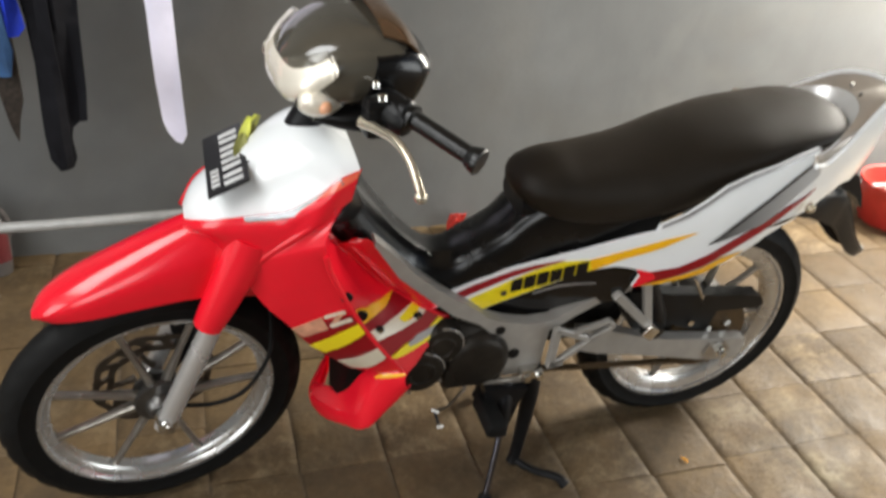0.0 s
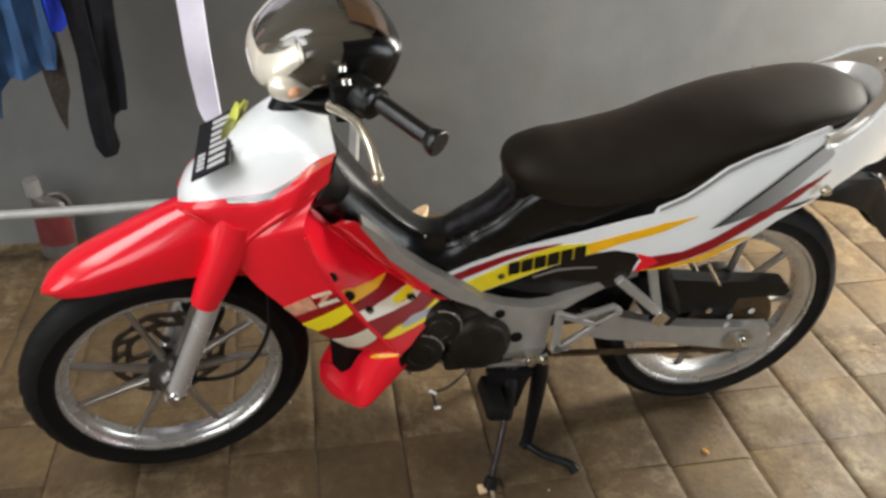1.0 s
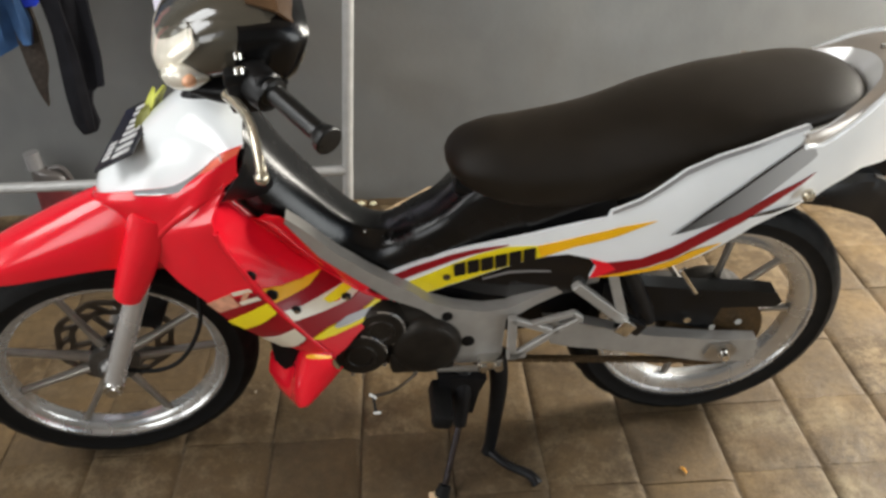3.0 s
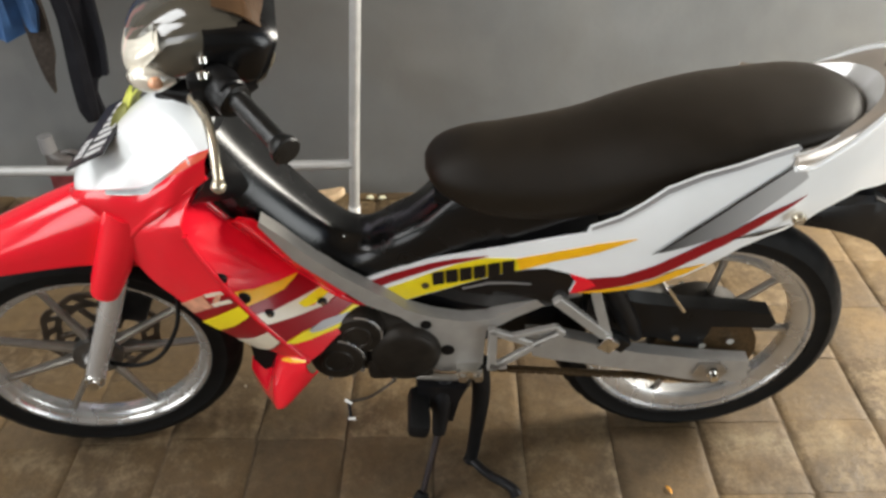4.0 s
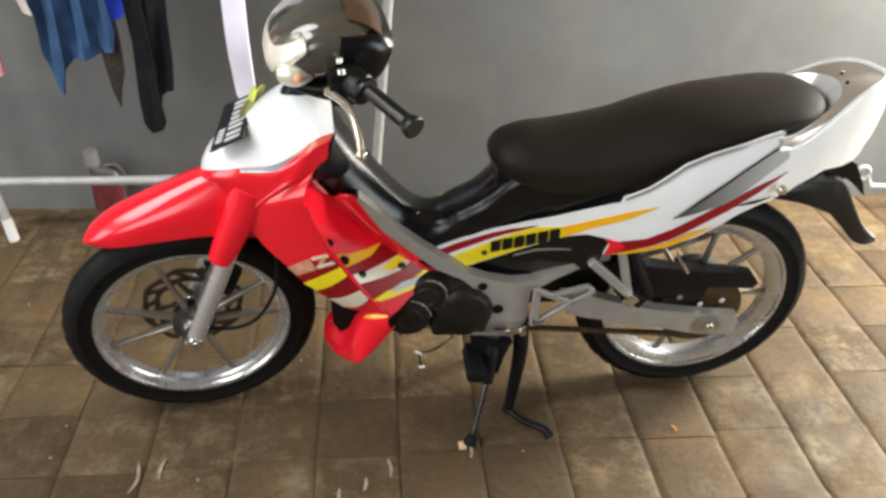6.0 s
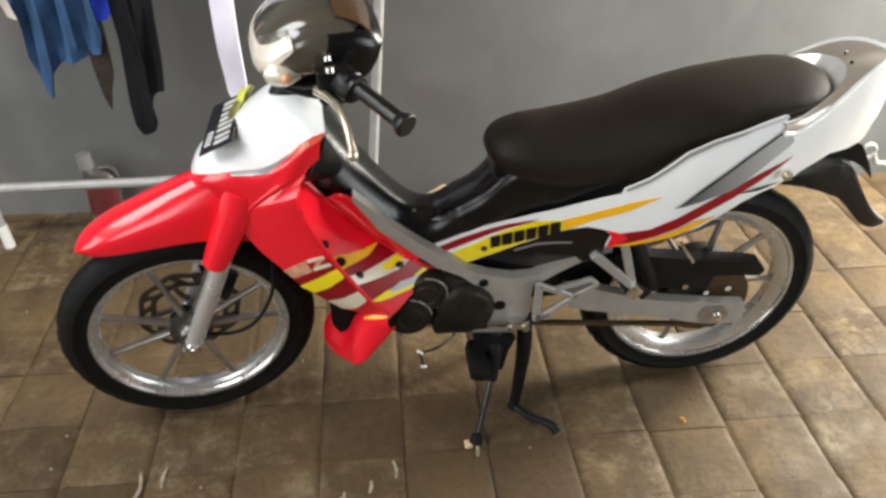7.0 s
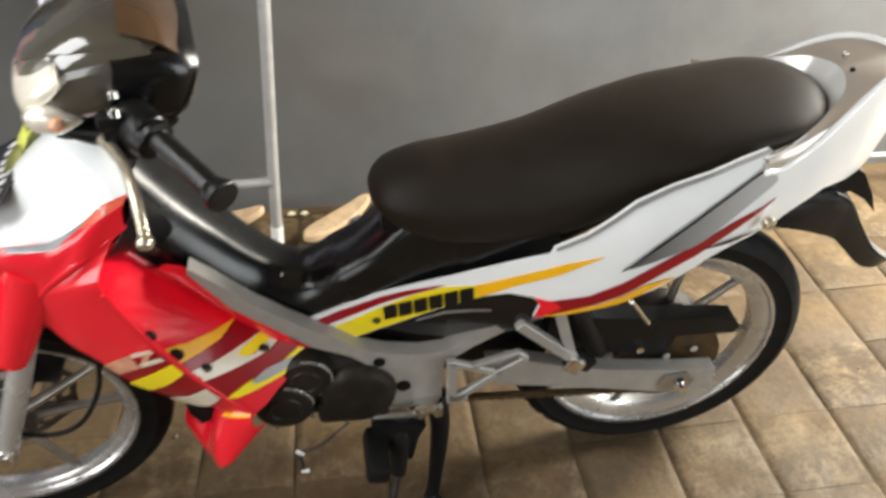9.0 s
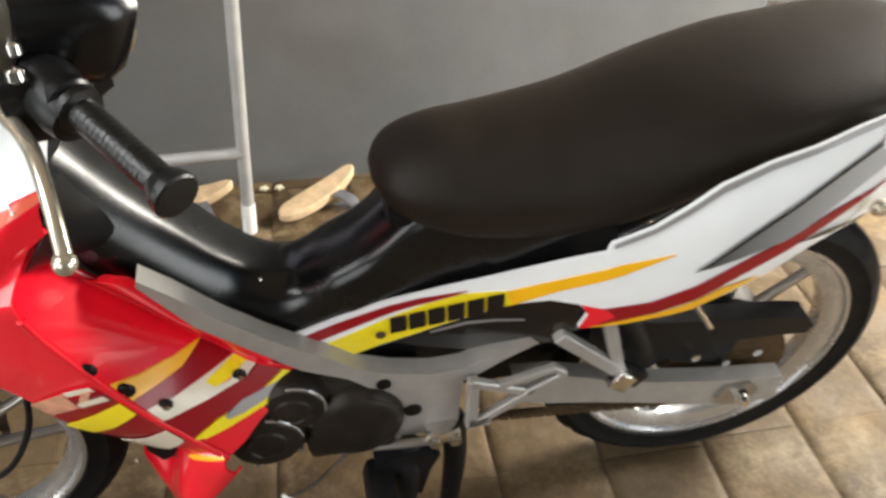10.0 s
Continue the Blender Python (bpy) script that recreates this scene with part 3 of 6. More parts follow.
# wheels ------------------------------------------------------------
def wheel(name, label, m, r_out, width, angles, hub_w, sidewall, depth, disc_y=None, drum=False):
    """Cast wheel about the Y axis: rim, tyre, spokes, hub, brake."""
    r_rim = r_out - sidewall
    w = width / 2
    prof = [(r_rim - 0.004, -w * 0.72), (r_rim + 0.006, -w * 0.74), (r_rim + 0.006, -w * 0.66), (r_rim - depth * 0.35, -w * 0.55), (r_rim - depth * 0.72, -w * 0.45),
            (r_rim - depth * 0.95, -w * 0.30), (r_rim - depth, 0), (r_rim - depth * 0.95, w * 0.30), (r_rim - depth * 0.72, w * 0.45), (r_rim - depth * 0.35, w * 0.55), (r_rim + 0.006, w * 0.66),
            (r_rim + 0.006, w * 0.74), (r_rim - 0.004, w * 0.72), (r_rim - 0.010, w * 0.5), (r_rim - 0.012, 0), (r_rim - 0.010, -w * 0.5)]
    hub = part(name, lathe(prof, 72, closed=True), "alloy", bike, label, m=m)
    # tyre: rounded section with grooves across the tread
    sec = []
    for k in range(17):
        a = math.pi * (k / 16) - math.pi / 2
        sec.append((r_rim + 0.004 + (sidewall - 0.004) * max(0.0, math.cos(a)) ** 0.8, w * math.sin(a) * (1.0 if abs(math.sin(a)) < 0.95 else 0.82)))
    sec += [(r_rim - 0.004, w * 0.5), (r_rim - 0.004, -w * 0.5)]
    n = 120
    bm = bmesh.new()
    loops = []
    for k in range(n):
        a = 2 * math.pi * k / n
        loop = []
        for i, (r, y) in enumerate(sec):
            if 4 <= i <= 12 and (k + abs(i - 8)) % 4 == 0:
                r -= 0.003
            loop.append((r * math.cos(a), y, r * math.sin(a)))
        loops.append(loop)
    loops.append(loops[0])
    rings(bm, loops, cap=False)
    bmesh.ops.remove_doubles(bm, verts=bm.verts[:], dist=1e-6)
    part("tyre", bm, "rubber", hub, "black rubber tyre, dusty tread")
    # spokes: tapered flat bars, slightly hollow
    sp = bmesh.new()
    prof = spline([(0.035, 0.009, 0.012), (0.09, 0.0062, 0.009), (0.15, 0.0056, 0.0075), (r_rim - depth, 0.0068, 0.0075), (r_rim - depth + 0.010, 0.009, 0.0075)], 9)
    loops = []
    for r, hw, hy in prof:
        loops.append([(r, -hy, -hw * 0.55), (r, -hy, hw * 0.55), (r, -hy * 0.4, hw), (r, hy * 0.4, hw), (r, hy, hw * 0.55), (r, hy, -hw * 0.55), (r, hy * 0.4, -hw), (r, -hy * 0.4, -hw)])
    rings(sp, loops)
    one = mesh_of("spoke", sp, "spoke")
    for turn in angles:
        o = new("spoke", one)
        o.parent = hub
        o.matrix_basis = pose(0, 0, 0, 0, -turn, 0)
    # hub barrel with ribs
    h = hub_w / 2
    prof = [(0.0001, -h), (0.020, -h), (0.026, -h + 0.006), (0.030, -h * 0.55), (0.046, -h * 0.42), (0.048, -h * 0.2), (0.040, -0.010), (0.040, 0.010), (0.048, h * 0.2), (0.046, h * 0.42), (0.030, h * 0.6), (0.024, h), (0.0001, h)]
    part("hub", lathe(prof, 32), "hub", hub, "dark worn alloy hub")
    if disc_y is not None:
        bm = bmesh.new()
        seg = 96
        for r0, r1 in ((0.074, 0.086), (0.100, 0.112)):
            loops = []
            for sgn, yy in ((1, -0.002), (1, 0.002), (0, 0.002), (0, -0.002), (1, -0.002)):
                loops.append([((r1 if sgn else r0) * (1 + 0.03 * math.sin(8 * a)) * math.cos(a), disc_y + yy, (r1 if sgn else r0) * (1 + 0.03 * math.sin(8 * a)) * math.sin(a)) for a in (2 * math.pi * k / seg for k in range(seg))])
            rings(bm, loops, cap=False)
        bmesh.ops.remove_doubles(bm, verts=bm.verts[:], dist=1e-6)
        for k in range(15):
            a = 2 * math.pi * k / 15
            tube([((0.080 + 0.0065 * i) * math.cos(a + 0.05 * (i - 2)), disc_y, (0.080 + 0.0065 * i) * math.sin(a + 0.05 * (i - 2))) for i in range(5)], [0.011, 0.0085, 0.0075, 0.0085, 0.011], 8, 0, bm)
        for v in bm.verts:
            v.co.y = disc_y + max(-0.002, min(0.002, v.co.y - disc_y))
        for k in range(5):
            a = 2 * math.pi * k / 5 + 0.3
            tube([(0.035 * math.cos(a), disc_y, 0.035 * math.sin(a)), (0.055 * math.cos(a + 0.25), disc_y, 0.055 * math.sin(a + 0.25)), (0.076 * math.cos(a + 0.3), disc_y, 0.076 * math.sin(a + 0.3))], [0.008, 0.006, 0.007], 8, 6, bm)
        part("brake_disc", bm, "disc", hub, "brown rust-tinted ventilated brake disc")
    if drum:
        prof = [(0.0001, -0.030), (0.060, -0.030), (0.066, -0.020), (0.088, -0.016), (0.094, -0.010), (0.096, 0.024), (0.088, 0.036), (0.0001, 0.038)]
        part("brake_drum", lathe(prof, 40), "engine", hub, "dull cast rear brake drum")
    return hub


FW = Matrix.Translation((-0.6275, 0, 0.2735))
wheel("front_wheel", "silver cast front wheel with eight straight spokes", STEER @ FW, 0.2735, 0.074, (108, 160, 195, 240, 290, 357, 28, 68), 0.092, 0.064, 0.022, disc_y=0.046)
RW = Matrix.Translation((0.533, 0.004, 0.280))
wheel("rear_wheel", "silver cast rear wheel with straight spokes", RW, 0.279, 0.082, (81, 42, -3, 255, 207, 166, 124), 0.11, 0.060, 0.037, drum=True)

# fork, brake, fender ----------------------------------------------
for s in (-1, 1):
    y = s * 0.067
    bm = tube([(-0.632, y, 0.262), (-0.622, y, 0.285), (-0.606, y, 0.325), (-0.572, y, 0.405), (-0.530, y, 0.505), (-0.50, y, 0.58)], [0.019, 0.0185, 0.019, 0.0195, 0.019, 0.019], 18, 20)
    leg = part("fork_leg", bm, "fork", bike, "silver telescopic fork leg", m=STEER)
    bm = disc_at(-0.6275, y + s * 0.021, 0.276, 0.012, 0.010, n=6)
    disc_at(-0.6275, y, 0.276, 0.018, 0.036, bm, 20, 0.003)
    part("axle_nut", bm, "chrome", leg, "chromed axle nut")
    sec = spline([(-0.545, 0.505, 0.025, 0.026), (-0.530, 0.536, 0.029, 0.029), (-0.508, 0.582, 0.032, 0.031), (-0.484, 0.630, 0.036, 0.033), (-0.462, 0.676, 0.040, 0.033)], 14)
    bm = bmesh.new()
    loops = []
    for x, z, rx, ry in sec:
        loops.append([(x + rx * math.cos(a) * 0.93, y + 0.009 * s + ry * math.sin(a), z - rx * math.cos(a) * 0.36) for a in (2 * math.pi * k / 24 for k in range(24))])
    rings(bm, loops)
    part("fork_cover", bm, "red", bike, "glossy red plastic fork cover", m=STEER)
axle = tube([(-0.6275, -0.088, 0.276), (-0.6275, 0.088, 0.276)], 0.008, 12)
part("front_axle", axle, "chrome", bike, "steel axle", m=STEER)
bm = box(-0.545, 0.062, 0.335, 0.052, 0.05, 0.085, 0.010, m=pose(0, 0, 0, 0, 24, 0))
box(-0.575, 0.062, 0.38, 0.03, 0.03, 0.04, 0.006, bm)
part("brake_caliper", bm, "iron", bike, "black brake caliper", m=STEER)

fender_net = []
for x, zt, w, drop in ((-0.806, 0.538, 0.010, 0.012), (-0.785, 0.566, 0.034, 0.030), (-0.735, 0.600, 0.052, 0.055), (-0.655, 0.636, 0.060, 0.082), (-0.575, 0.668, 0.063, 0.112), (-0.500, 0.690, 0.064, 0.148), (-0.440, 0.680, 0.062, 0.150)):
    row = []
    for k in range(9):
        v = k / 4 - 1
        row.append((x + (0.012 if abs(v) > 0.9 else 0.0), w * math.copysign(min(1.0, abs(v) * 1.25), v), zt - drop * abs(v) ** 2.6))
    fender_net.append(row)
part("front_fender", skin(fender_net, 30, 29, 0.004), "red", bike, "glossy red beak-shaped front fender", m=STEER)
bm = tube([(-0.425, -0.040, 0.53), (-0.425, -0.066, 0.455), (-0.435, -0.084, 0.402), (-0.475, -0.092, 0.340), (-0.53, -0.082, 0.305), (-0.60, -0.058, 0.290)], 0.0042, 8, 30)
part("speedometer_cable", bm, "rubber", bike, "thin black cable looping to the front hub")

# front cowl, leg shields -------------------------------------------
CREASE = [(-0.3505, 0.700), (-0.3515, 0.690), (-0.349, 0.672), (-0.341, 0.638), (-0.316, 0.580), (-0.282, 0.512), (-0.244, 0.452), (-0.195, 0.379)]
INNER = [(-0.470, -0.101, 0.630), (-0.478, -0.095, 0.612), (-0.462, -0.100, 0.577), (-0.435, -0.110, 0.538), (-0.403, -0.115, 0.502), (-0.366, -0.122, 0.457), (-0.330, -0.118, 0.420), (-0.288, -0.105, 0.372)]
SHIELD = [(-0.316, 0.580), (-0.267, 0.574), (-0.226, 0.531), (-0.181, 0.494), (-0.144, 0.475), (-0.114, 0.448), (-0.087, 0.424), (-0.127, 0.412), (-0.151, 0.401), (-0.174, 0.386)] + CREASE[:4:-1]
SHIELD_TOP = [((-0.316, -0.152, 0.580), (-0.267, -0.050, 0.574)), ((-0.330, -0.152, 0.612), (-0.292, -0.052, 0.602)), ((-0.341, -0.152, 0.638), (-0.314, -0.052, 0.626)), ((-0.349, -0.150, 0.664), (-0.337, -0.052, 0.656)), ((-0.352, -0.146, 0.690), (-0.349, -0.052, 0.676)), ((-0.351, -0.136, 0.720), (-0.350, -0.056, 0.705))]
EDGE = [(-0.349, -0.052, 0.676), (-0.337, -0.052, 0.656), (-0.314, -0.052, 0.626), (-0.292, -0.052, 0.602)]
HOLES = [(-0.312, 0.578, 0.010), (-0.284, 0.531, 0.011), (-0.249, 0.4895, 0.0085), (-0.166, 0.4745, 0.0085)]
STRIPES = [
    ("orange", [(-0.300, 0.549), (-0.271, 0.531), (-0.237, 0.518), (-0.207, 0.511), (-0.228, 0.506), (-0.256, 0.510), (-0.278, 0.514), (-0.287, 0.521)]),
    ("maroon", [(-0.283, 0.516), (-0.256, 0.510), (-0.228, 0.506), (-0.207, 0.510), (-0.186, 0.497), (-0.168, 0.487), (-0.202, 0.488), (-0.240, 0.490), (-0.272, 0.498)]),
    ("cream", [(-0.272, 0.498), (-0.240, 0.490), (-0.202, 0.488), (-0.170, 0.487), (-0.145, 0.475), (-0.160, 0.467), (-0.204, 0.469), (-0.247, 0.473), (-0.257, 0.475)]),
    ("yellow", [(-0.205, 0.484), (-0.172, 0.487), (-0.154, 0.480), (-0.182, 0.476), (-0.195, 0.477)]),
    ("maroon", [(-0.257, 0.475), (-0.247, 0.473), (-0.204, 0.469), (-0.157, 0.467), (-0.142, 0.473), (-0.116, 0.449), (-0.148, 0.440), (-0.198, 0.441), (-0.228, 0.434), (-0.234, 0.438)]),
    ("yellow", [(-0.227, 0.431), (-0.199, 0.438), (-0.148, 0.438), (-0.116, 0.447), (-0.090, 0.425), (-0.109, 0.419), (-0.151, 0.420), (-0.191, 0.421), (-0.214, 0.424)]),
    ("silver_sticker", [(-0.190, 0.437), (-0.168, 0.444), (-0.143, 0.441), (-0.121, 0.438), (-0.120, 0.432), (-0.142, 0.427), (-0.170, 0.428), (-0.185, 0.431)]),
]
FACE_STRIPES = [
    ("maroon", (0.615, 0.03), (0.650, 1.0), (0.885, 1.0), (0.965, 0.05)),
    ("peach", (0.592, 0.02), (0.602, 0.38), (0.662, 0.36), (0.655, 0.06)),
    ("cream", (0.600, 0.42), (0.616, 0.84), (0.632, 0.84), (0.616, 0.42)),
    ("peach", (0.620, 0.66), (0.626, 0.82), (0.652, 0.58), (0.646, 0.44)),
    ("cream", (0.646, 0.42), (0.654, 0.88), (0.670, 0.90), (0.662, 0.42)),
    ("yellow", (0.705, 0.05), (0.690, 1.0), (0.740, 1.0), (0.790, 0.10)),
    ("cream", (0.880, 0.10), (0.835, 1.0), (0.885, 1.0), (0.945, 0.15)),
]
SCOOP = [((-0.197, 0.157, 0.389), (-0.190, 0.158, 0.355)), ((-0.234, 0.136, 0.373), (-0.224, 0.152, 0.303)), ((-0.258, 0.110, 0.338), (-0.264, 0.145, 0.250)), ((-0.285, 0.070, 0.266), (-0.290, 0.090, 0.208)), ((-0.316, 0.030, 0.248), (-0.318, 0.036, 0.178)), ((-0.333, 0.008, 0.235), (-0.334, 0.004, 0.180))]
for s in (-1, 1):
    shield = part("leg_shield", panel(SHIELD, y_shield, 0.004, 0.010, side=s), "red", bike, "glossy red leg shield with maroon, cream and yellow stripes")
    net = []
    for (ax, ay, az), (bx, by, bz) in SHIELD_TOP:
        net.append([(ax + (bx - ax) * f, -s * (ay + (by - ay) * f - 0.005 * math.sin(math.pi * f)), az + (bz - az) * f) for f in (0, 0.33, 0.67, 1)])
    part("shield_top", skin(net, 26, 10, 0.0035 * s), "red", shield, "upper end of the leg shield, under the cowl")
    net = []
    for (ax, ay, az), (bx, by, bz) in (((-0.312, -0.056, 0.625), (-0.286, -0.068, 0.636)), ((-0.294, -0.056, 0.607), (-0.257, -0.078, 0.638)), ((-0.267, -0.056, 0.578), (-0.234, -0.080, 0.605)), ((-0.226, -0.060, 0.535), (-0.203, -0.080, 0.560)), ((-0.181, -0.066, 0.494), (-0.150, -0.082, 0.506)), ((-0.144, -0.081, 0.475), (-0.118, -0.084, 0.478))):
        net.append([(ax, -s * (ay + 0.002), az), ((ax + bx) / 2, -s * ((ay + by) / 2 - 0.006), (az + bz) / 2 + 0.002), (bx, -s * by, bz)])
    part("rear_flange", skin(net, 24, 6, 0.003 * s), "red", shield, "narrow red flange along the frame tube")
    # the rim turned towards the wheel
    net = [[(ax, s * ay, az), (ax * 0.8 + bx * 0.2, s * (ay * 0.8 + by * 0.2 + 0.004), az * 0.8 + bz * 0.2), (ax * 0.52 + bx * 0.48, s * (ay * 0.52 + by * 0.48 + 0.006), az * 0.52 + bz * 0.48), (bx, s * by, bz)] for (ax, ay, az), (bx, by, bz) in (((-0.316, 0.128, 0.754), (-0.366, 0.137, 0.720)), ((-0.338, 0.140, 0.724), (-0.420, 0.121, 0.671)))]
    for (cx, cz), (ix, iy, iz) in zip(CREASE, INNER):
        cy = y_shield(cx, cz)
        mx, my, mz = (cx * 0.52 + ix * 0.48, cy * 0.52 + iy * 0.48, cz * 0.52 + iz * 0.48)
        net.append([(cx, -s * cy, cz), (cx * 0.8 + ix * 0.2 - 0.003, -s * (cy * 0.8 + iy * 0.2 - 0.001), cz * 0.8 + iz * 0.2), (mx - 0.004, -s * (my - 0.002), mz), (ix, -s * iy, iz)])
    face_rows = net[2:]
    if s < 0:
        part("rear_edge", tube([(x, -s * y, z) for x, y, z in EDGE] + [(x, -s * (y_shield(x, z) + 0.0005), z) for x, z in SHIELD[1:8]], 0.0058, 14, 60), "red", shield, "rounded red rear edge")
    part("crease_edge", tube([(x - 0.0005, -s * (y_shield(x, z) + 0.0005), z) for x, z in CREASE[2:]], 0.0050, 12, 40), "red", shield, "rounded red crease edge")
    part("front_face", skin(net, 40, 14, 0.003 * s), "red", shield, "red front face of the leg shield")
    for k, (colour, outline) in enumerate(STRIPES):
        part("stripe", panel(outline, y_shield, 0.0035, 0.009, side=s, lift=0.0024 + 0.0005 * k), colour, shield)

    def on_face(u, v):
        return Vector(point_on([point_on(r, v) for r in face_rows], u))

    for k, (colour, p, q, r, t) in enumerate(FACE_STRIPES):
        net2 = []
        for i in range(5):
            a = i / 4
            row = []
            for j in range(9):
                b = j / 8
                u = (p[0] * (1 - a) + t[0] * a) * (1 - b) + (q[0] * (1 - a) + r[0] * a) * b
                v = (p[1] * (1 - a) + t[1] * a) * (1 - b) + (q[1] * (1 - a) + r[1] * a) * b
                at = on_face(u, 1 - v)
                row.append(tuple(at + Vector((-0.0012 - 0.0004 * k, s * (0.0025 + 0.0005 * k), 0.0))))
            net2.append(row)
        part("stripe", skin(net2, 8, 14, 0.0008 * s), colour, shield)
    # solid black discs stand for the shade in the recesses
    for k, (x, z, r) in enumerate(HOLES):
        bm = bmesh.new()
        y = y_shield(x, z)
        disc_at(x, s * -(y - 0.004), z, r, 0.006, bm, 18, 0.0015)
        part("bolt_recess", bm, "black_satin", shield, "black disc painting the shade in a bolt recess", m=None)
        if k > 1:
            part("bolt", disc_at(x + 0.001, s * -(y - 0.008), z, r * 0.5, 0.004, n=6), "chrome", shield)
    # lower cowl: a kite-shaped scoop that curls in to the middle under the duct
    net = []
    for k, ((ax, ay, az), (bx, by, bz)) in enumerate(SCOOP):
        lip = (0.010, 0.014, 0.012, 0.002, 0.002, 0.002)[k]
        ax2, ay2, az2 = (ax + bx) / 2, (ay + by) / 2, (az + bz) / 2
        net.append([(ax - lip * 0.1, s * (ay - 0.004 - lip), az + lip * 0.12), (ax, s * ay, az), (ax2 - 0.004, s * (ay2 + 0.005), az2), (bx, s * by, bz), (bx + 0.006, s * (by - 0.010), bz - 0.002)])
    scoop_rows = net
    duct = part("lower_cowl", skin(net, 36, 18, 0.0035 * s), "red", bike, "red lower cowl with a dark air duct")
    # flat black sheet stands for the dark inside the duct
    part("air_duct", panel([(-0.318, 0.395), (-0.240, 0.405), (-0.215, 0.385), (-0.235, 0.320), (-0.262, 0.280), (-0.300, 0.262), (-0.316, 0.290)], flat(-0.062), 0.004, 0.02, side=s), "black_satin", duct, "black sheet painting the shade inside the duct")
    net2 = []
    for i in range(9):
        u = 0.0 + 0.36 * i / 8
        wide = 0.012 + 0.085 * math.sin(math.pi * min(1.0, 0.18 + i / 8 * 0.82)) * (1 - 0.4 * i / 8)
        net2.append([tuple(Vector(point_on([point_on(r, 0.22 + wide * v) for r in scoop_rows], u)) + Vector((-0.0015, s * 0.0030, 0.0005))) for v in (0, 0.5, 1)])
    part("stripe", skin(net2, 18, 4, 0.0008 * s), "orange", duct)

# white nose over a red under-cowl
NOSE = [(-0.556, 0.684, 0.022, 0.012, 0.00), (-0.538, 0.714, 0.066, 0.018, 0.010), (-0.488, 0.757, 0.097, 0.038, 0.022), (-0.434, 0.803, 0.112, 0.070, 0.030), (-0.382, 0.835, 0.120, 0.072, 0.026), (-0.335, 0.834, 0.121, 0.042, 0.014), (-0.296, 0.818, 0.114, 0.018, 0.004)]
net = []
for x, z, w, drop, back in NOSE:
    row = []
    for k in range(9):
        v = k / 4 - 1
        row.append((x + back * abs(v) ** 2, w * math.copysign(abs(v) ** 0.85, v), z - drop * abs(v) ** 2.2))
    net.append(row)
nose = part("nose_panel", skin(net, 26, 29, 0.004), "white", bike, "glossy white nose panel below the headlight")
for s in (-1, 1):
    # from under the white edge down to the fork and back to the shield
    edge = [(x + back, w, z - drop) for x, z, w, drop, back in NOSE]
    low = [(-0.545, 0.022, 0.660), (-0.515, 0.058, 0.656), (-0.488, 0.084, 0.632), (-0.464, 0.104, 0.626), (-0.421, 0.122, 0.670), (-0.368, 0.138, 0.718), (-0.308, 0.124, 0.757)]
    net = []
    for (ax, ay, az), (bx, by, bz) in zip(edge, low):
        ay2 = ay + 0.003
        net.append([(ax, s * ay2, az + 0.004), (ax * 0.76 + bx * 0.24 - 0.006, s * (ay2 * 0.76 + by * 0.24 + 0.008), az * 0.76 + bz * 0.24), (ax * 0.36 + bx * 0.64 - 0.003, s * (ay2 * 0.36 + by * 0.64 + 0.005), az * 0.36 + bz * 0.64), (bx, s * by, bz)])
    part("under_cowl", skin(net, 30, 14, 0.003 * -s), "red", bike, "glossy red cowl under the white nose")
    part("cowl_ridge", tube([(x, s * (y - 0.003), z) for x, y, z in low[2:]], [0.0045, 0.0062, 0.0068, 0.0064, 0.0050], 14, 40), "red", bike, "rounded red ridge of the cowl")
    liner = [[(-0.288, -0.108, 0.800), (-0.296, -0.080, 0.785), (-0.300, -0.050, 0.770)], [(-0.304, -0.118, 0.757), (-0.294, -0.082, 0.745), (-0.285, -0.046, 0.735)], [(-0.334, -0.132, 0.716), (-0.300, -0.088, 0.708), (-0.270, -0.042, 0.698)], [(-0.343, -0.100, 0.690), (-0.305, -0.072, 0.676), (-0.265, -0.040, 0.662)]]
    part("inner_liner", skin([[(x, -s * y, z) for x, y, z in row] for row in liner], 12, 8, 0.002), "black_satin", bike, "black liner behind the cowl")
    band = []
    for k, wide in ((2, 0.0005), (3, 0.0035), (4, 0.0075), (5, 0.001)):
        ax, ay, az = edge[k]
        band.append([(ax - 0.004, s * (ay + 0.006), az + 0.005), (ax - 0.003, s * (ay + 0.010), az - wide * 0.5), (ax, s * (ay + 0.0125), az - wide)])
    part("decal_band", skin(band, 20, 6, 0.001 * -s), "nose_edge", nose, "thin silver-grey band along the nose's edge")
    decal = []
    for row, top, end in zip(net[4:7], (0.06, 0.06, 0.08), (0.26, 0.86, 0.70)):
        p, q = Vector(row[0]), Vector(row[1])
        decal.append([tuple(p.lerp(q, f) + Vector((-0.001, s * 0.0035, 0.001))) for f in (top, (top + end) / 2, end)])
    part("decal", skin(decal, 12, 5, 0.0008 * -s), "salmon", nose, "orange-red decal beside the nose")

# inner black tunnel cover
SLANTED = [(-0.30, -1.60), (-0.40, -1.20), (-0.56, -0.84), (-0.63, -0.62), (-0.60, -0.50), (-0.45, -0.26), (-0.22, -0.065), (0, 0), (0.30, 0.0), (0.56, -0.015), (0.78, -0.06), (0.92, -0.17), (1.0, -0.38), (1.03, -0.75), (1.0, -1.25)]
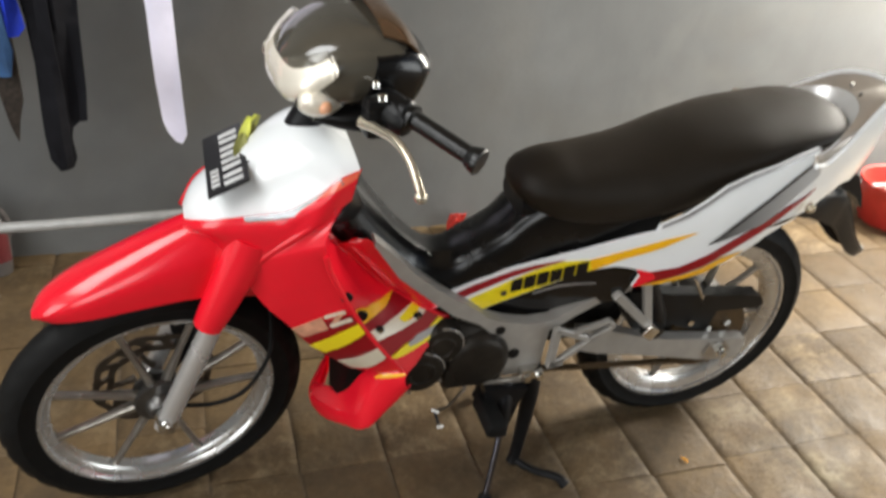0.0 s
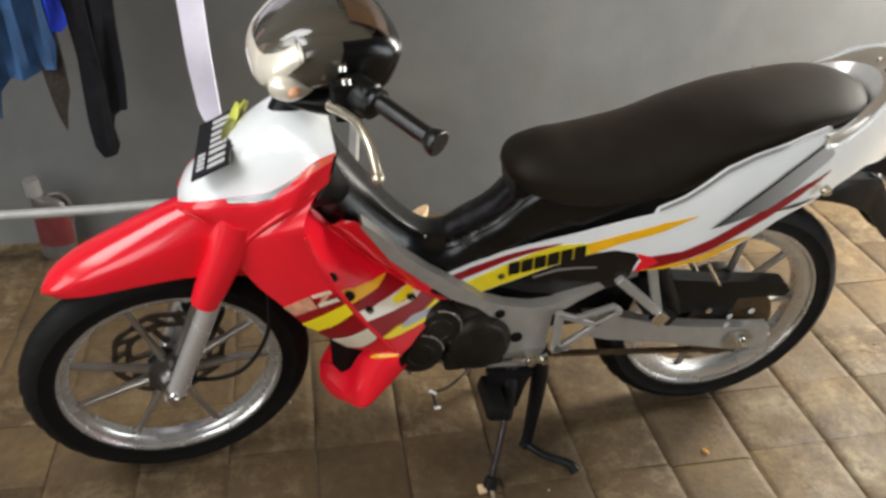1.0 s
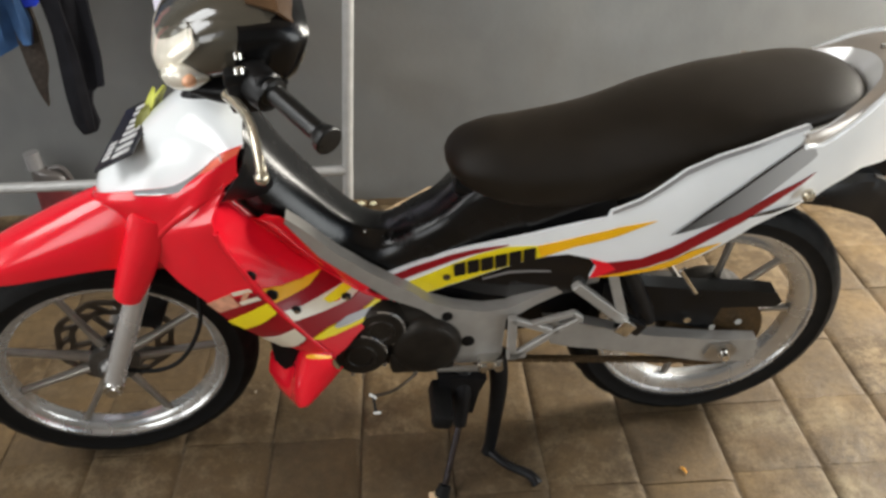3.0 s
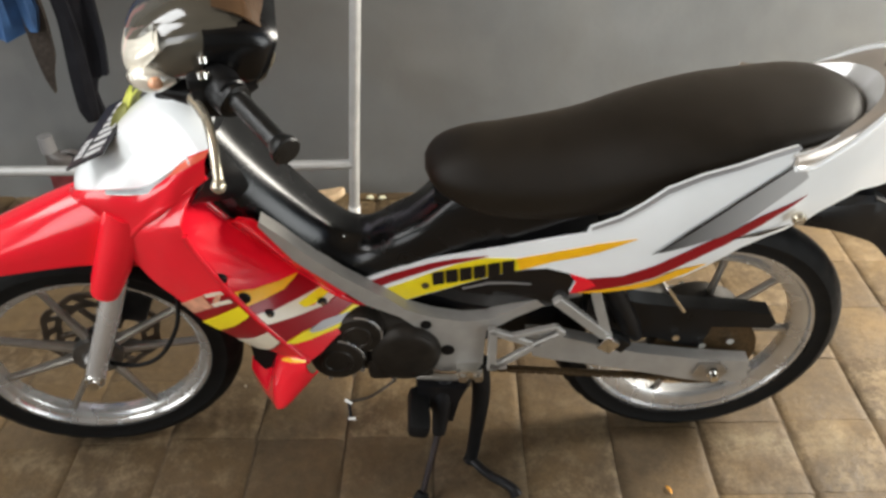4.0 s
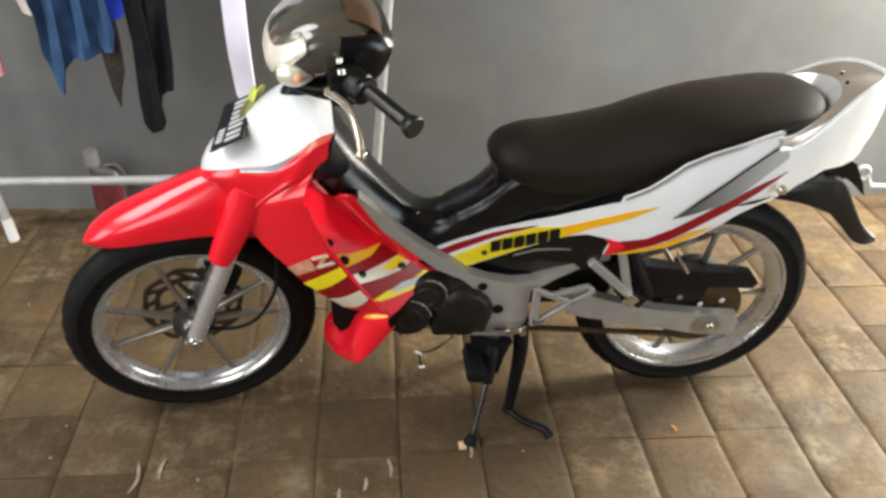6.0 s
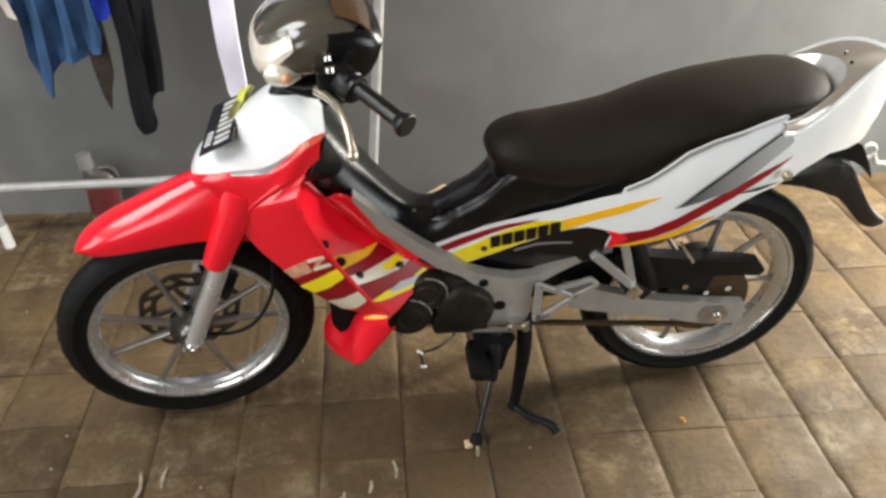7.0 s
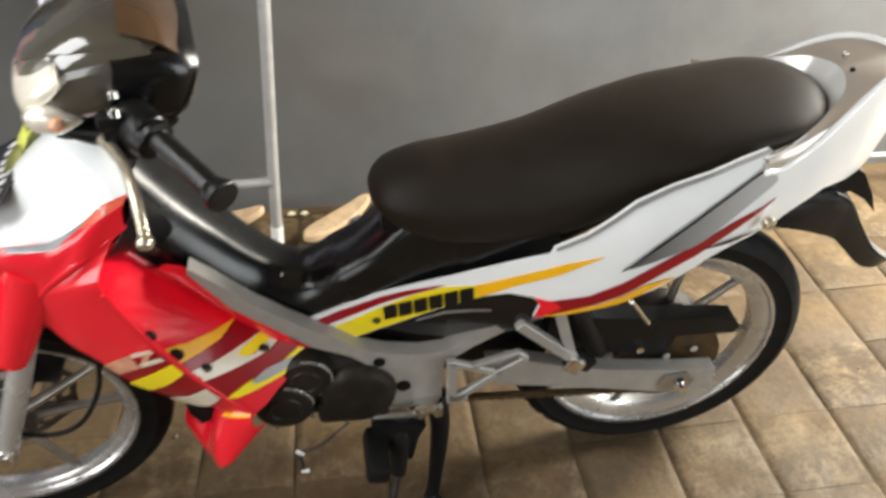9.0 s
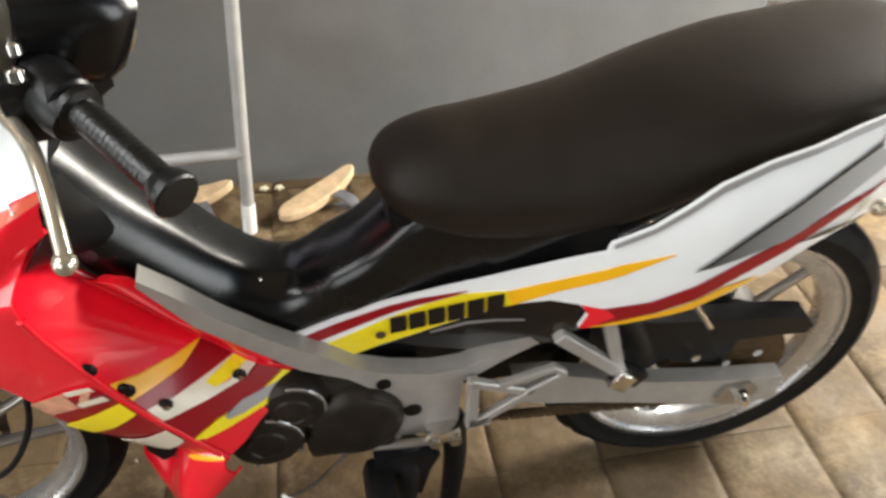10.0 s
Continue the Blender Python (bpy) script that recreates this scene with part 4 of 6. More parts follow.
FULL = [(-1.03, -1), (-1.03, -0.80), (-1.01, -0.55), (-0.98, -0.34), (-0.92, -0.18), (-0.82, -0.08), (-0.62, -0.02), (0, 0), (0.62, -0.02), (0.82, -0.08), (0.92, -0.18), (0.98, -0.34), (1.01, -0.55), (1.03, -0.80), (1.03, -1)]
PATHC = [(-0.298, 0.778, 0.096, 0.060), (-0.260, 0.708, 0.093, 0.078), (-0.210, 0.638, 0.090, 0.094), (-0.164, 0.583, 0.086, 0.100), (-0.122, 0.552, 0.078, 0.104), (-0.086, 0.550, 0.070, 0.110), (-0.047, 0.574, 0.066, 0.122), (0.000, 0.602, 0.067, 0.130), (0.045, 0.650, 0.074, 0.150), (0.095, 0.688, 0.081, 0.165), (0.165, 0.712, 0.090, 0.185), (0.270, 0.735, 0.106, 0.185)]
bm = bmesh.new()
loops = []
fine = spline(PATHC, 54)
for i, (x, z, w, deep) in enumerate(fine):
    q0, q1 = fine[max(i - 1, 0)], fine[min(i + 1, len(fine) - 1)]
    d = Vector((q1[0] - q0[0], 0, q1[1] - q0[1])).normalized()
    n = Vector((-d.z, 0, d.x))
    loop = []
    share = min(1.0, max(0.0, (x + 0.15) / 0.10))
    for (a0, b0), (a1, b1) in zip(SLANTED, FULL):
        a, b = a0 + (a1 - a0) * share, b0 + (b1 - b0) * share
        loop.append(Vector((x, w * a, z)) + n * (deep * b))
    loops.append(loop)
rings(bm, loops)
tunnel = part("inner_cover", bm, "tunnel", bike, "glossy black plastic tunnel cover")
for x, z in ((-0.128, 0.5500),):
    bmb = bmesh.new()
    bmesh.ops.create_uvsphere(bmb, u_segments=12, v_segments=8, radius=0.003)
    bmesh.ops.translate(bmb, vec=(x, -0.018, z), verts=bmb.verts[:])
    part("bolt", bmb, "chrome", tunnel)
BLACKSIDE = [(-0.255, 0.640), (-0.180, 0.552), (-0.120, 0.512), (-0.060, 0.515), (0.000, 0.570), (0.045, 0.630), (0.10, 0.650), (0.20, 0.650), (0.275, 0.655), (0.275, 0.628), (0.15, 0.575), (0.03, 0.535), (-0.10, 0.488), (-0.02, 0.452), (0.02, 0.43), (-0.05, 0.458), (-0.13, 0.515), (-0.19, 0.575)]
for s in (-1, 1):
    part("black_side_panel", panel(BLACKSIDE, lambda x, z: -0.050 + 0.038 * min(1.0, max(0.0, (-0.08 - x) / 0.06)), 0.006, 0.02, side=s), "black", bike, "black plastic panel below the seat")
    low = [(-0.050, 0.456), (0.0, 0.468), (0.05, 0.490), (0.10, 0.516), (0.15, 0.541), (0.20, 0.560), (0.250, 0.558), (0.262, 0.530), (0.250, 0.460), (0.16, 0.400), (0.06, 0.380), (-0.02, 0.400)]
    lp = part("lower_side_cover", panel(low, lambda x, z: y_side(x, z) + 0.012, 0.006, 0.02, side=s), "black", bike, "glossy black lower side cover")
    part("scratch", panel([(0.075, 0.470), (0.12, 0.492), (0.19, 0.502), (0.192, 0.499), (0.12, 0.486), (0.076, 0.466)], lambda x, z: y_side(x, z) + 0.012, 0.001, 0.02, side=s, lift=0.0015), "silver_sticker", lp)

# side cover with its stripes ---------------------------------------
COVER = [(-0.094, 0.490), (-0.043, 0.513), (0.034, 0.544), (0.088, 0.564), (0.151, 0.586), (0.230, 0.622), (0.268, 0.638), (0.272, 0.651), (0.315, 0.676), (0.347, 0.704), (0.378, 0.734), (0.426, 0.756), (0.475, 0.772), (0.521, 0.786), (0.561, 0.795), (0.566, 0.775), (0.590, 0.756), (0.600, 0.70), (0.606, 0.632),
         (0.558, 0.624), (0.511, 0.608), (0.470, 0.582), (0.431, 0.556), (0.386, 0.543), (0.346, 0.527), (0.294, 0.514), (0.252, 0.507), (0.259, 0.536), (0.248, 0.551), (0.213, 0.554), (0.179, 0.543), (0.140, 0.524), (0.088, 0.498), (0.029, 0.464), (-0.024, 0.439), (-0.062, 0.461)]
STRIPE_SIDE = [
    ("yellow", [(-0.069, 0.464), (-0.024, 0.441), (0.029, 0.466), (0.088, 0.500), (0.140, 0.526), (0.170, 0.540), (0.163, 0.563), (0.112, 0.556), (0.066, 0.536), (0.019, 0.508), (-0.025, 0.485)]),
    ("orange", [(0.170, 0.540), (0.221, 0.572), (0.289, 0.606), (0.343, 0.640), (0.286, 0.622), (0.233, 0.597), (0.163, 0.563)]),
    ("maroon", [(-0.094, 0.482), (-0.077, 0.472), (-0.035, 0.492), (0.008, 0.512), (0.051, 0.533), (0.102, 0.554), (0.117, 0.562), (0.061, 0.547), (0.009, 0.527), (-0.045, 0.506)]),
    ("maroon", [(0.252, 0.509), (0.30, 0.524), (0.343, 0.541), (0.412, 0.582), (0.471, 0.621), (0.533, 0.656), (0.600, 0.701), (0.529, 0.675), (0.466, 0.644), (0.397, 0.602), (0.330, 0.559), (0.273, 0.546)]),
    ("red", [(0.249, 0.552), (0.279, 0.546), (0.292, 0.533), (0.262, 0.510), (0.252, 0.508), (0.259, 0.536)]),
    ("orange", [(0.262, 0.511), (0.305, 0.517), (0.356, 0.532), (0.395, 0.548), (0.428, 0.564), (0.460, 0.585), (0.413, 0.576), (0.345, 0.538)]),
    ("inset", [(0.371, 0.616), (0.420, 0.659), (0.484, 0.714), (0.554, 0.760), (0.566, 0.764), (0.580, 0.755), (0.590, 0.738), (0.546, 0.702), (0.497, 0.662), (0.466, 0.645), (0.414, 0.627)]),
    ("silver_sticker", [(0.274, 0.652), (0.315, 0.677), (0.347, 0.705), (0.378, 0.735), (0.426, 0.757), (0.475, 0.773), (0.521, 0.787), (0.561, 0.798), (0.566, 0.791), (0.521, 0.780), (0.475, 0.767), (0.426, 0.750), (0.378, 0.727), (0.347, 0.698), (0.315, 0.671), (0.274, 0.647)]),
    ("black", [(0.369, 0.614), (0.420, 0.661), (0.484, 0.716), (0.554, 0.762), (0.566, 0.766), (0.554, 0.758), (0.484, 0.711), (0.420, 0.655), (0.374, 0.618)]),
    ("black", [(0.489, 0.638), (0.530, 0.641), (0.590, 0.643), (0.540, 0.634)]),
]
for s in (-1, 1):
    outline = COVER if s < 0 else [(x, z - 0.035 if z > 0.66 else z) for x, z in COVER]
    cover = part("side_cover", panel(outline, y_side, 0.005, 0.02, side=s), "white", bike, "white side cover with yellow, amber and maroon stripes")
    for k, (colour, outline) in enumerate(STRIPE_SIDE):
        if s > 0 and k in (6, 7, 8):
            continue
        part("stripe", panel(outline, y_side, 0.0012, 0.014, side=s, lift=0.0012 + 0.0003 * k), colour, cover)
    # the maker's lettering as six slanted bars
    for k in range(6):
        x0 = 0.024 + 0.0234 * k
        w = 0.0195
        z0 = 0.4835 + (x0 - 0.024) * 0.362
        part("lettering_bar", panel([(x0, z0), (x0 + w, z0 + w * 0.362), (x0 + w - 0.001, z0 + w * 0.362 + 0.0285), (x0 - 0.001, z0 + 0.0285)], y_side, 0.001, 0.02, side=s, lift=0.0042), "black", cover)
    part("emblem", disc_at(0.011, s * -(y_side(0.011, 0.482) - 0.0045), 0.482, 0.0065, 0.001, n=16), "disc", cover)

# seat --------------------------------------------------------------
SEAT = [(0.016, 0.684, 0.700, 0.018), (0.026, 0.668, 0.714, 0.044), (0.048, 0.648, 0.728, 0.068), (0.092, 0.624, 0.741, 0.085), (0.15, 0.61, 0.746, 0.096), (0.255, 0.608, 0.763, 0.109), (0.36, 0.652, 0.79, 0.123), (0.45, 0.702, 0.807, 0.125), (0.52, 0.728, 0.815, 0.121), (0.6, 0.758, 0.821, 0.113), (0.645, 0.769, 0.822, 0.098), (0.674, 0.777, 0.818, 0.074), (0.692, 0.785, 0.811, 0.042), (0.698, 0.791, 0.803, 0.014)]
bm = bmesh.new()
loops = []
for x, z0, z1, w in spline(SEAT, 60):
    loop = []
    for k in range(36):
        a = 2 * math.pi * k / 36
        ca, sa = math.cos(a), math.sin(a)
        p = 2.0 if sa > 0 else 2.9
        loop.append((x, w * math.copysign(abs(ca) ** (2 / p), ca) * (1.0 if sa > 0 else 1.0 - 0.06 * abs(sa)), (z0 + z1) / 2 + (z1 - z0) / 2 * math.copysign(abs(sa) ** (2 / p), sa)))
    loops.append(loop)
rings(bm, loops)
seat = part("seat", bm, "vinyl", bike, "long black grained vinyl seat")
bm = lofted([(0.03, 0.63, 0.68, 0.050), (0.10, 0.605, 0.66, 0.065), (0.2, 0.590, 0.65, 0.078), (0.28, 0.60, 0.66, 0.095), (0.36, 0.65, 0.70, 0.105), (0.5, 0.72, 0.77, 0.10), (0.62, 0.75, 0.79, 0.075)], 24)
part("seat_base", bm, "black_satin", bike, "black plastic seat base")

# tail ----------------------------------------------------------------
TAIL = [(0.563, 0.748), (0.566, 0.735), (0.575, 0.690), (0.568, 0.646), (0.618, 0.640), (0.640, 0.652), (0.706, 0.672), (0.760, 0.662), (0.802, 0.656), (0.818, 0.668), (0.818, 0.696), (0.828, 0.712), (0.835, 0.765), (0.838, 0.812), (0.834, 0.838), (0.818, 0.849), (0.792, 0.850), (0.757, 0.846), (0.725, 0.831), (0.690, 0.807), (0.645, 0.777), (0.593, 0.756)]


def y_tail(x, z):
    mid = lerp(x, [(0.5, 0.69), (0.8, 0.80)])
    return lerp(x, [(0.55, -0.1395), (0.58, -0.1325), (0.62, -0.119), (0.68, -0.098), (0.757, -0.066), (0.80, -0.042), (0.838, -0.014)]) + 1.2 * max(0.0, abs(z - mid) - 0.03) ** 2


for s in (-1, 1):
    tail = part("tail_panel", panel(TAIL, y_tail, 0.005, 0.02, side=s), "white", bike, "white pointed tail panel")
    bm = disc_at(0.590, s * 0.143, 0.667, 0.011, 0.012, n=18, bevel=0.003)
    disc_at(0.590, s * 0.149, 0.667, 0.006, 0.008, bm, 6)
    part("tail_bolt", bm, "champagne", tail, "champagne metal bolt and lug")
ring_net = []
for x, w, z, xi, wi, zi in ((0.560, 0.146, 0.762, 0.556, 0.138, 0.784), (0.593, 0.134, 0.757, 0.590, 0.125, 0.784), (0.645, 0.114, 0.778, 0.634, 0.103, 0.796), (0.690, 0.096, 0.808, 0.676, 0.078, 0.812), (0.725, 0.081, 0.832, 0.704, 0.054, 0.823), (0.760, 0.064, 0.847, 0.718, 0.030, 0.829), (0.796, 0.038, 0.852, 0.724, 0.012, 0.831), (0.816, 0.0, 0.850, 0.725, 0.0, 0.831)):
    ring_net.append([(x, -w, z), ((x + xi) / 2 + 0.004, -(w + wi) / 2, (z + zi) / 2 + 0.004), (xi, -wi, zi)])
ring_net += [[(x, -y, z) for x, y, z in row] for row in ring_net[-2::-1]]
ring = part("grab_ring", skin(ring_net, 60, 10, 0.006), "tail_silver", bike, "silver-grey grab ring behind the seat")
for x, y, z, r in ((0.741, 0.020, 0.8405, 0.005), (0.734, -0.016, 0.8365, 0.0035)):
    part("ring_screw", tube([(x, y, z - 0.004), (x, y, z + 0.003)], r, 10), "chrome" if r > 0.004 else "iron", ring)
lip_net = [[(a[2][0], a[2][1], a[2][2]), (a[2][0] - 0.010, a[2][1] * 0.94, a[2][2] - 0.018), (a[2][0] - 0.022, a[2][1] * 0.88, a[2][2] - 0.040)] for a in ring_net]
part("seat_recess", skin(lip_net, 50, 6, 0.003), "lip_silver", bike, "pale recess lip round the seat's rear end")
edge_path = [row[0] for row in ring_net]
part("ring_edge", tube([(x, y, z + 0.001) for x, y, z in edge_path], 0.0048, 10, 60), "white", bike, "white upper edge of the tail")
bm = bmesh.new()
rings(bm, [[(0.794, -0.024, 0.835), (0.794, 0.024, 0.835), (0.798, 0.024, 0.720), (0.798, -0.024, 0.720)], [(0.806, -0.012, 0.832), (0.806, 0.012, 0.832), (0.808, 0.012, 0.73), (0.808, -0.012, 0.73)]])
part("tail_lamp", bm, "red_tub", bike, "red tail lamp at the tip of the tail")

# rear mudguard --------------------------------------------------------
net = []
for x, z, w in ((0.40, 0.590, 0.055), (0.52, 0.612, 0.060), (0.62, 0.622, 0.070), (0.70, 0.628, 0.066), (0.765, 0.622, 0.054), (0.800, 0.598, 0.046), (0.838, 0.543, 0.040), (0.880, 0.485, 0.033), (0.918, 0.447, 0.024), (0.946, 0.426, 0.010)):
    deep = lerp(x, [(0.60, 0.020), (0.70, 0.050), (0.78, 0.080), (0.84, 0.055), (0.88, 0.040), (0.95, 0.006)])
    net.append([(x - 0.010, -w, z - deep), (x, -w * 0.88, z - 0.002), (x, 0, z + 0.004), (x, w * 0.88, z - 0.002), (x - 0.010, w, z - deep)])
mg = part("rear_mudguard", skin(net, 44, 14, 0.005), "black_satin", bike, "black plastic rear mudguard with a curved tip")
# lighter skin over the black mudguard, painting its face as lit
flap_net = []
for row in net[4:]:
    x, z, w = row[2][0], row[2][2], row[4][1]
    flap_net.append([(x + 0.001, w * v, z + 0.003 - 0.006 * abs(v) ** 3) for v in (-0.86, -0.45, 0.0, 0.45, 0.86)])
part("mud_flap", skin(flap_net, 24, 10, 0.003), "flap", mg, "grey skin that paints the mudguard's lit face")
bm = panel([(0.66, 0.630), (0.713, 0.655), (0.786, 0.668), (0.816, 0.646), (0.845, 0.600), (0.863, 0.560), (0.833, 0.592), (0.800, 0.612), (0.77, 0.600), (0.713, 0.590)], flat(-0.026), 0.052, 0.02)
part("plate_bracket", bm, "black_satin", mg, "black bracket below the tail")

# frame, swing arm, footrests -------------------------------------------
FRAME = [(-0.251, 0.643), (-0.220, 0.613), (-0.171, 0.559), (-0.126, 0.520), (-0.073, 0.482), (-0.050, 0.466), (-0.022, 0.440), (0.023, 0.421), (0.075, 0.409), (0.118, 0.411), (0.16, 0.434), (0.208, 0.461), (0.242, 0.475), (0.282, 0.482), (0.282, 0.464), (0.235, 0.452), (0.170, 0.417), (0.140, 0.396), (0.118, 0.385), (0.114, 0.33), (0.113, 0.292), (0.086, 0.277), (0.026, 0.278), (0.020, 0.342), (-0.005, 0.395), (-0.035, 0.424), (-0.092, 0.455), (-0.148, 0.504), (-0.205, 0.558), (-0.232, 0.600), (-0.254, 0.634)]
for s in (-1, 1):
    fr = part("main_frame", panel(FRAME if s < 0 else FRAME[5:-5], lambda x, z: -0.093 + 0.003 * min(1.0, max(0.0, (-0.10 - x) / 0.05)), 0.028, 0.03, side=s), "silver", bike, "silver-painted pressed frame plate")
    # holes are not cut: black discs paint their shade
    for x, z, r in ((0.010, 0.404, 0.010), (0.048, 0.337, 0.0125)):
        part("frame_hole", disc_at(x, s * 0.0935, z, r, 0.003, n=20), "black_satin", fr, "black disc painting the shade in a round hole")
    bm = box(0.088, s * 0.105, 0.290, 0.050, 0.03, 0.022, 0.007)
    disc_at(0.075, s * 0.121, 0.290, 0.009, 0.01, bm, 6)
    disc_at(0.103, s * 0.121, 0.290, 0.009, 0.01, bm, 6)
    part("footrest_bolts", bm, "chrome", fr, "bright bolts on a small bracket")
    br = part("footrest_bracket", bar((0.128, s * 0.106, 0.398), (0.128, s * 0.106, 0.302), 0.016, 0.014), "silver", bike, "silver triangular passenger footrest bracket")
    for p, q, w in (((0.128, 0.397), (0.196, 0.366), 0.014), ((0.134, 0.305), (0.212, 0.364), 0.014), ((0.165, 0.384), (0.238, 0.404), 0.011), ((0.238, 0.404), (0.252, 0.392), 0.011), ((0.252, 0.390), (0.205, 0.362), 0.012), ((0.128, 0.310), (0.150, 0.310), 0.02)):
        part("bracket_arm", bar((p[0], s * 0.107, p[1]), (q[0], s * 0.107, q[1]), w, 0.012), "silver", br)
    arm = [(0.190, 0.368), (0.205, 0.312), (0.245, 0.298), (0.376, 0.272), (0.46, 0.254), (0.530, 0.238), (0.600, 0.234), (0.613, 0.245), (0.610, 0.290), (0.53, 0.300), (0.407, 0.316), (0.33, 0.334), (0.25, 0.362)]
    sw = part("swing_arm", panel(arm, lambda x, z: -0.090 - 0.010 * min(1.0, max(0.0, (x - 0.3) / 0.2)), 0.026, 0.03, side=s), "silver", bike, "silver box-section swing arm")
    part("axle_plate", panel([(0.515, 0.292), (0.555, 0.293), (0.572, 0.272), (0.558, 0.246), (0.520, 0.246), (0.506, 0.266)], flat(-0.1), 0.006, 0.02, side=s, lift=0.006), "spoke", sw, "dark chain adjuster plate")
    bm = disc_at(0.540, s * 0.112, 0.276, 0.012, 0.012, n=6)
    disc_at(0.540, s * 0.122, 0.276, 0.008, 0.014, bm, 12)
    part("axle_nut", bm, "chrome", sw, "axle nut")
    part("adjuster", tube([(0.575, s * 0.095, 0.270), (0.618, s * 0.095, 0.264)], 0.004, 8), "spoke", sw)
    # V bracket and shock
    v = part("shock_bracket", bar((0.238, s * 0.112, 0.474), (0.332, s * 0.112, 0.382), 0.019, 0.016), "silver", bike, "silver V-shaped shock bracket")
    part("bracket_arm", bar((0.300, s * 0.110, 0.492), (0.330, s * 0.110, 0.385), 0.018, 0.014), "silver", v)
    part("shock_bolt", box(0.332, s * 0.122, 0.374, 0.031, 0.016, 0.031, 0.003, m=pose(0, 0, 0, 0, 35, 0)), "chrome", v, "bright square bolt head")
    part("bracket_foot", box(0.352, s * 0.105, 0.362, 0.045, 0.02, 0.03, 0.004, m=pose(0, 0, 0, 0, 35, 0)), "black_satin", v)
    part("fender_stay", bar((0.432, s * 0.085, 0.470), (0.470, s * 0.085, 0.412), 0.007, 0.006), "chrome", bike, "thin bright stay")
    sh = part("shock_absorber", tube([(0.31, s * 0.060, 0.52), (0.318, s * 0.061, 0.50), (0.322, s * 0.061, 0.495), (0.385, s * 0.066, 0.36), (0.40, s * 0.066, 0.33)], [0.012, 0.012, 0.020, 0.020, 0.012], 14), "iron", bike, "black rear shock absorber")
bm = panel([(0.300, 0.436), (0.345, 0.431), (0.400, 0.418), (0.488, 0.402), (0.594, 0.390), (0.640, 0.380), (0.655, 0.358), (0.645, 0.345), (0.590, 0.350), (0.536, 0.352), (0.530, 0.325), (0.518, 0.298), (0.480, 0.310), (0.430, 0.330), (0.400, 0.326), (0.352, 0.312), (0.325, 0.340), (0.300, 0.380)], flat(-0.068), 0.034, 0.025)
cc = part("chain_case", bm, "black_satin", bike, "black plastic chain case")
for x, z in ((0.470, 0.335), (0.523, 0.312)):
    part("screw", disc_at(x, -0.074, z, 0.007, 0.008, n=10), "chrome", cc)
chain_run = part("drive_chain", box(0.35, -0.055, 0.218, 0.44, 0.012, 0.009, 0.003, m=pose(0, 0, 0, 0, 6.6, 0)), "chain", bike, "oily brown drive chain")
bm = disc_at(0.537, -0.055, 0.280, 0.098, 0.006, n=36)
spr = part("sprocket", bm, "chain", bike, "oily rear sprocket")
for k in range(5):
    a = 2 * math.pi * k / 5 + 0.62
    part("sprocket_nut", disc_at(0.537 + 0.052 * math.cos(a), -0.062, 0.280 + 0.052 * math.sin(a), 0.008, 0.010, n=6), "chrome", spr)
for k in range(24):
    f = k / 23
    part("chain_link", box(0.135 + 0.43 * f, -0.0625, 0.2430 - 0.0498 * f, 0.0165, 0.003, 0.0075, 0.001, m=pose(0, 0, 0, 0, 6.6, 0), seg=1), "chain", chain_run)

# engine, pedals, stands, exhaust ----------------------------------------
bm = lofted([(-0.19, 0.275, 0.36, 0.055), (-0.15, 0.262, 0.405, 0.085), (-0.09, 0.258, 0.432, 0.098), (-0.02, 0.262, 0.425, 0.098), (0.035, 0.275, 0.39, 0.092), (0.06, 0.29, 0.36, 0.075)], 24, power=3.2)
eng = part("engine", bm, "engine", bike, "greasy dark horizontal engine")
for x, z, r, y0, y1, turn, sweep in ((-0.151, 0.338, 0.052, -0.075, -0.120, 5, 80), (-0.112, 0.392, 0.047, -0.075, -0.113, -20, 115), (-0.030, 0.337, 0.066, -0.07, -0.116, 40, 30)):
    prof = [(0.0001, y1 + 0.003), (r * 0.40, y1 + 0.003), (r * 0.44, y1), (r * 0.54, y1), (r * 0.58, y1 + 0.003), (r * 0.86, y1 + 0.005), (r * 0.95, y1 + 0.011), (r, y1 + 0.020), (r * 1.02, y0)]
    if sweep < 50:
        prof = [(0.0001, y1), (r * 0.70, y1 + 0.002)] + prof[5:]
    bm = lathe(prof, 40)
    bmesh.ops.translate(bm, vec=(x, 0, z), verts=bm.verts[:])
    c = part("engine_cover", bm, "engine", eng, "round dark engine cover")
    bm = bmesh.new()
    tube([(x + r * 0.93 * math.cos(a), y1 + 0.008, z + r * 0.93 * math.sin(a)) for a in (math.radians(turn + sweep * k / 15) for k in range(16))], 0.0019, 6, 0, bm)
    part("cover_rim", bm, "alloy" if sweep > 50 else "engine", c, "bright arc along part of the cover's edge" if sweep > 50 else "")
    for deg in (-35, -110, 160):
        a = math.radians(deg)
        part("screw", disc_at(x + r * 1.0 * math.cos(a), y1 + 0.012, z + r * 1.0 * math.sin(a), 0.0045, 0.008, n=8), "spoke", c)
part("crankcase_edge", box(-0.038, -0.088, 0.303, 0.124, 0.044, 0.056, 0.012), "engine", eng)
for k in range(5):
    part("cooling_fin", box(-0.075 - 0.014 * k, 0, 0.424 - 0.0 * k, 0.005, 0.15, 0.03, 0.001), "engine", eng)
bm = tube([(-0.26, 0.02, 0.37), (-0.20, 0.02, 0.35), (-0.14, 0, 0.35)], [0.045, 0.05, 0.055], 16, 8)
part("cylinder_head", bm, "engine", eng, "finned cylinder head")
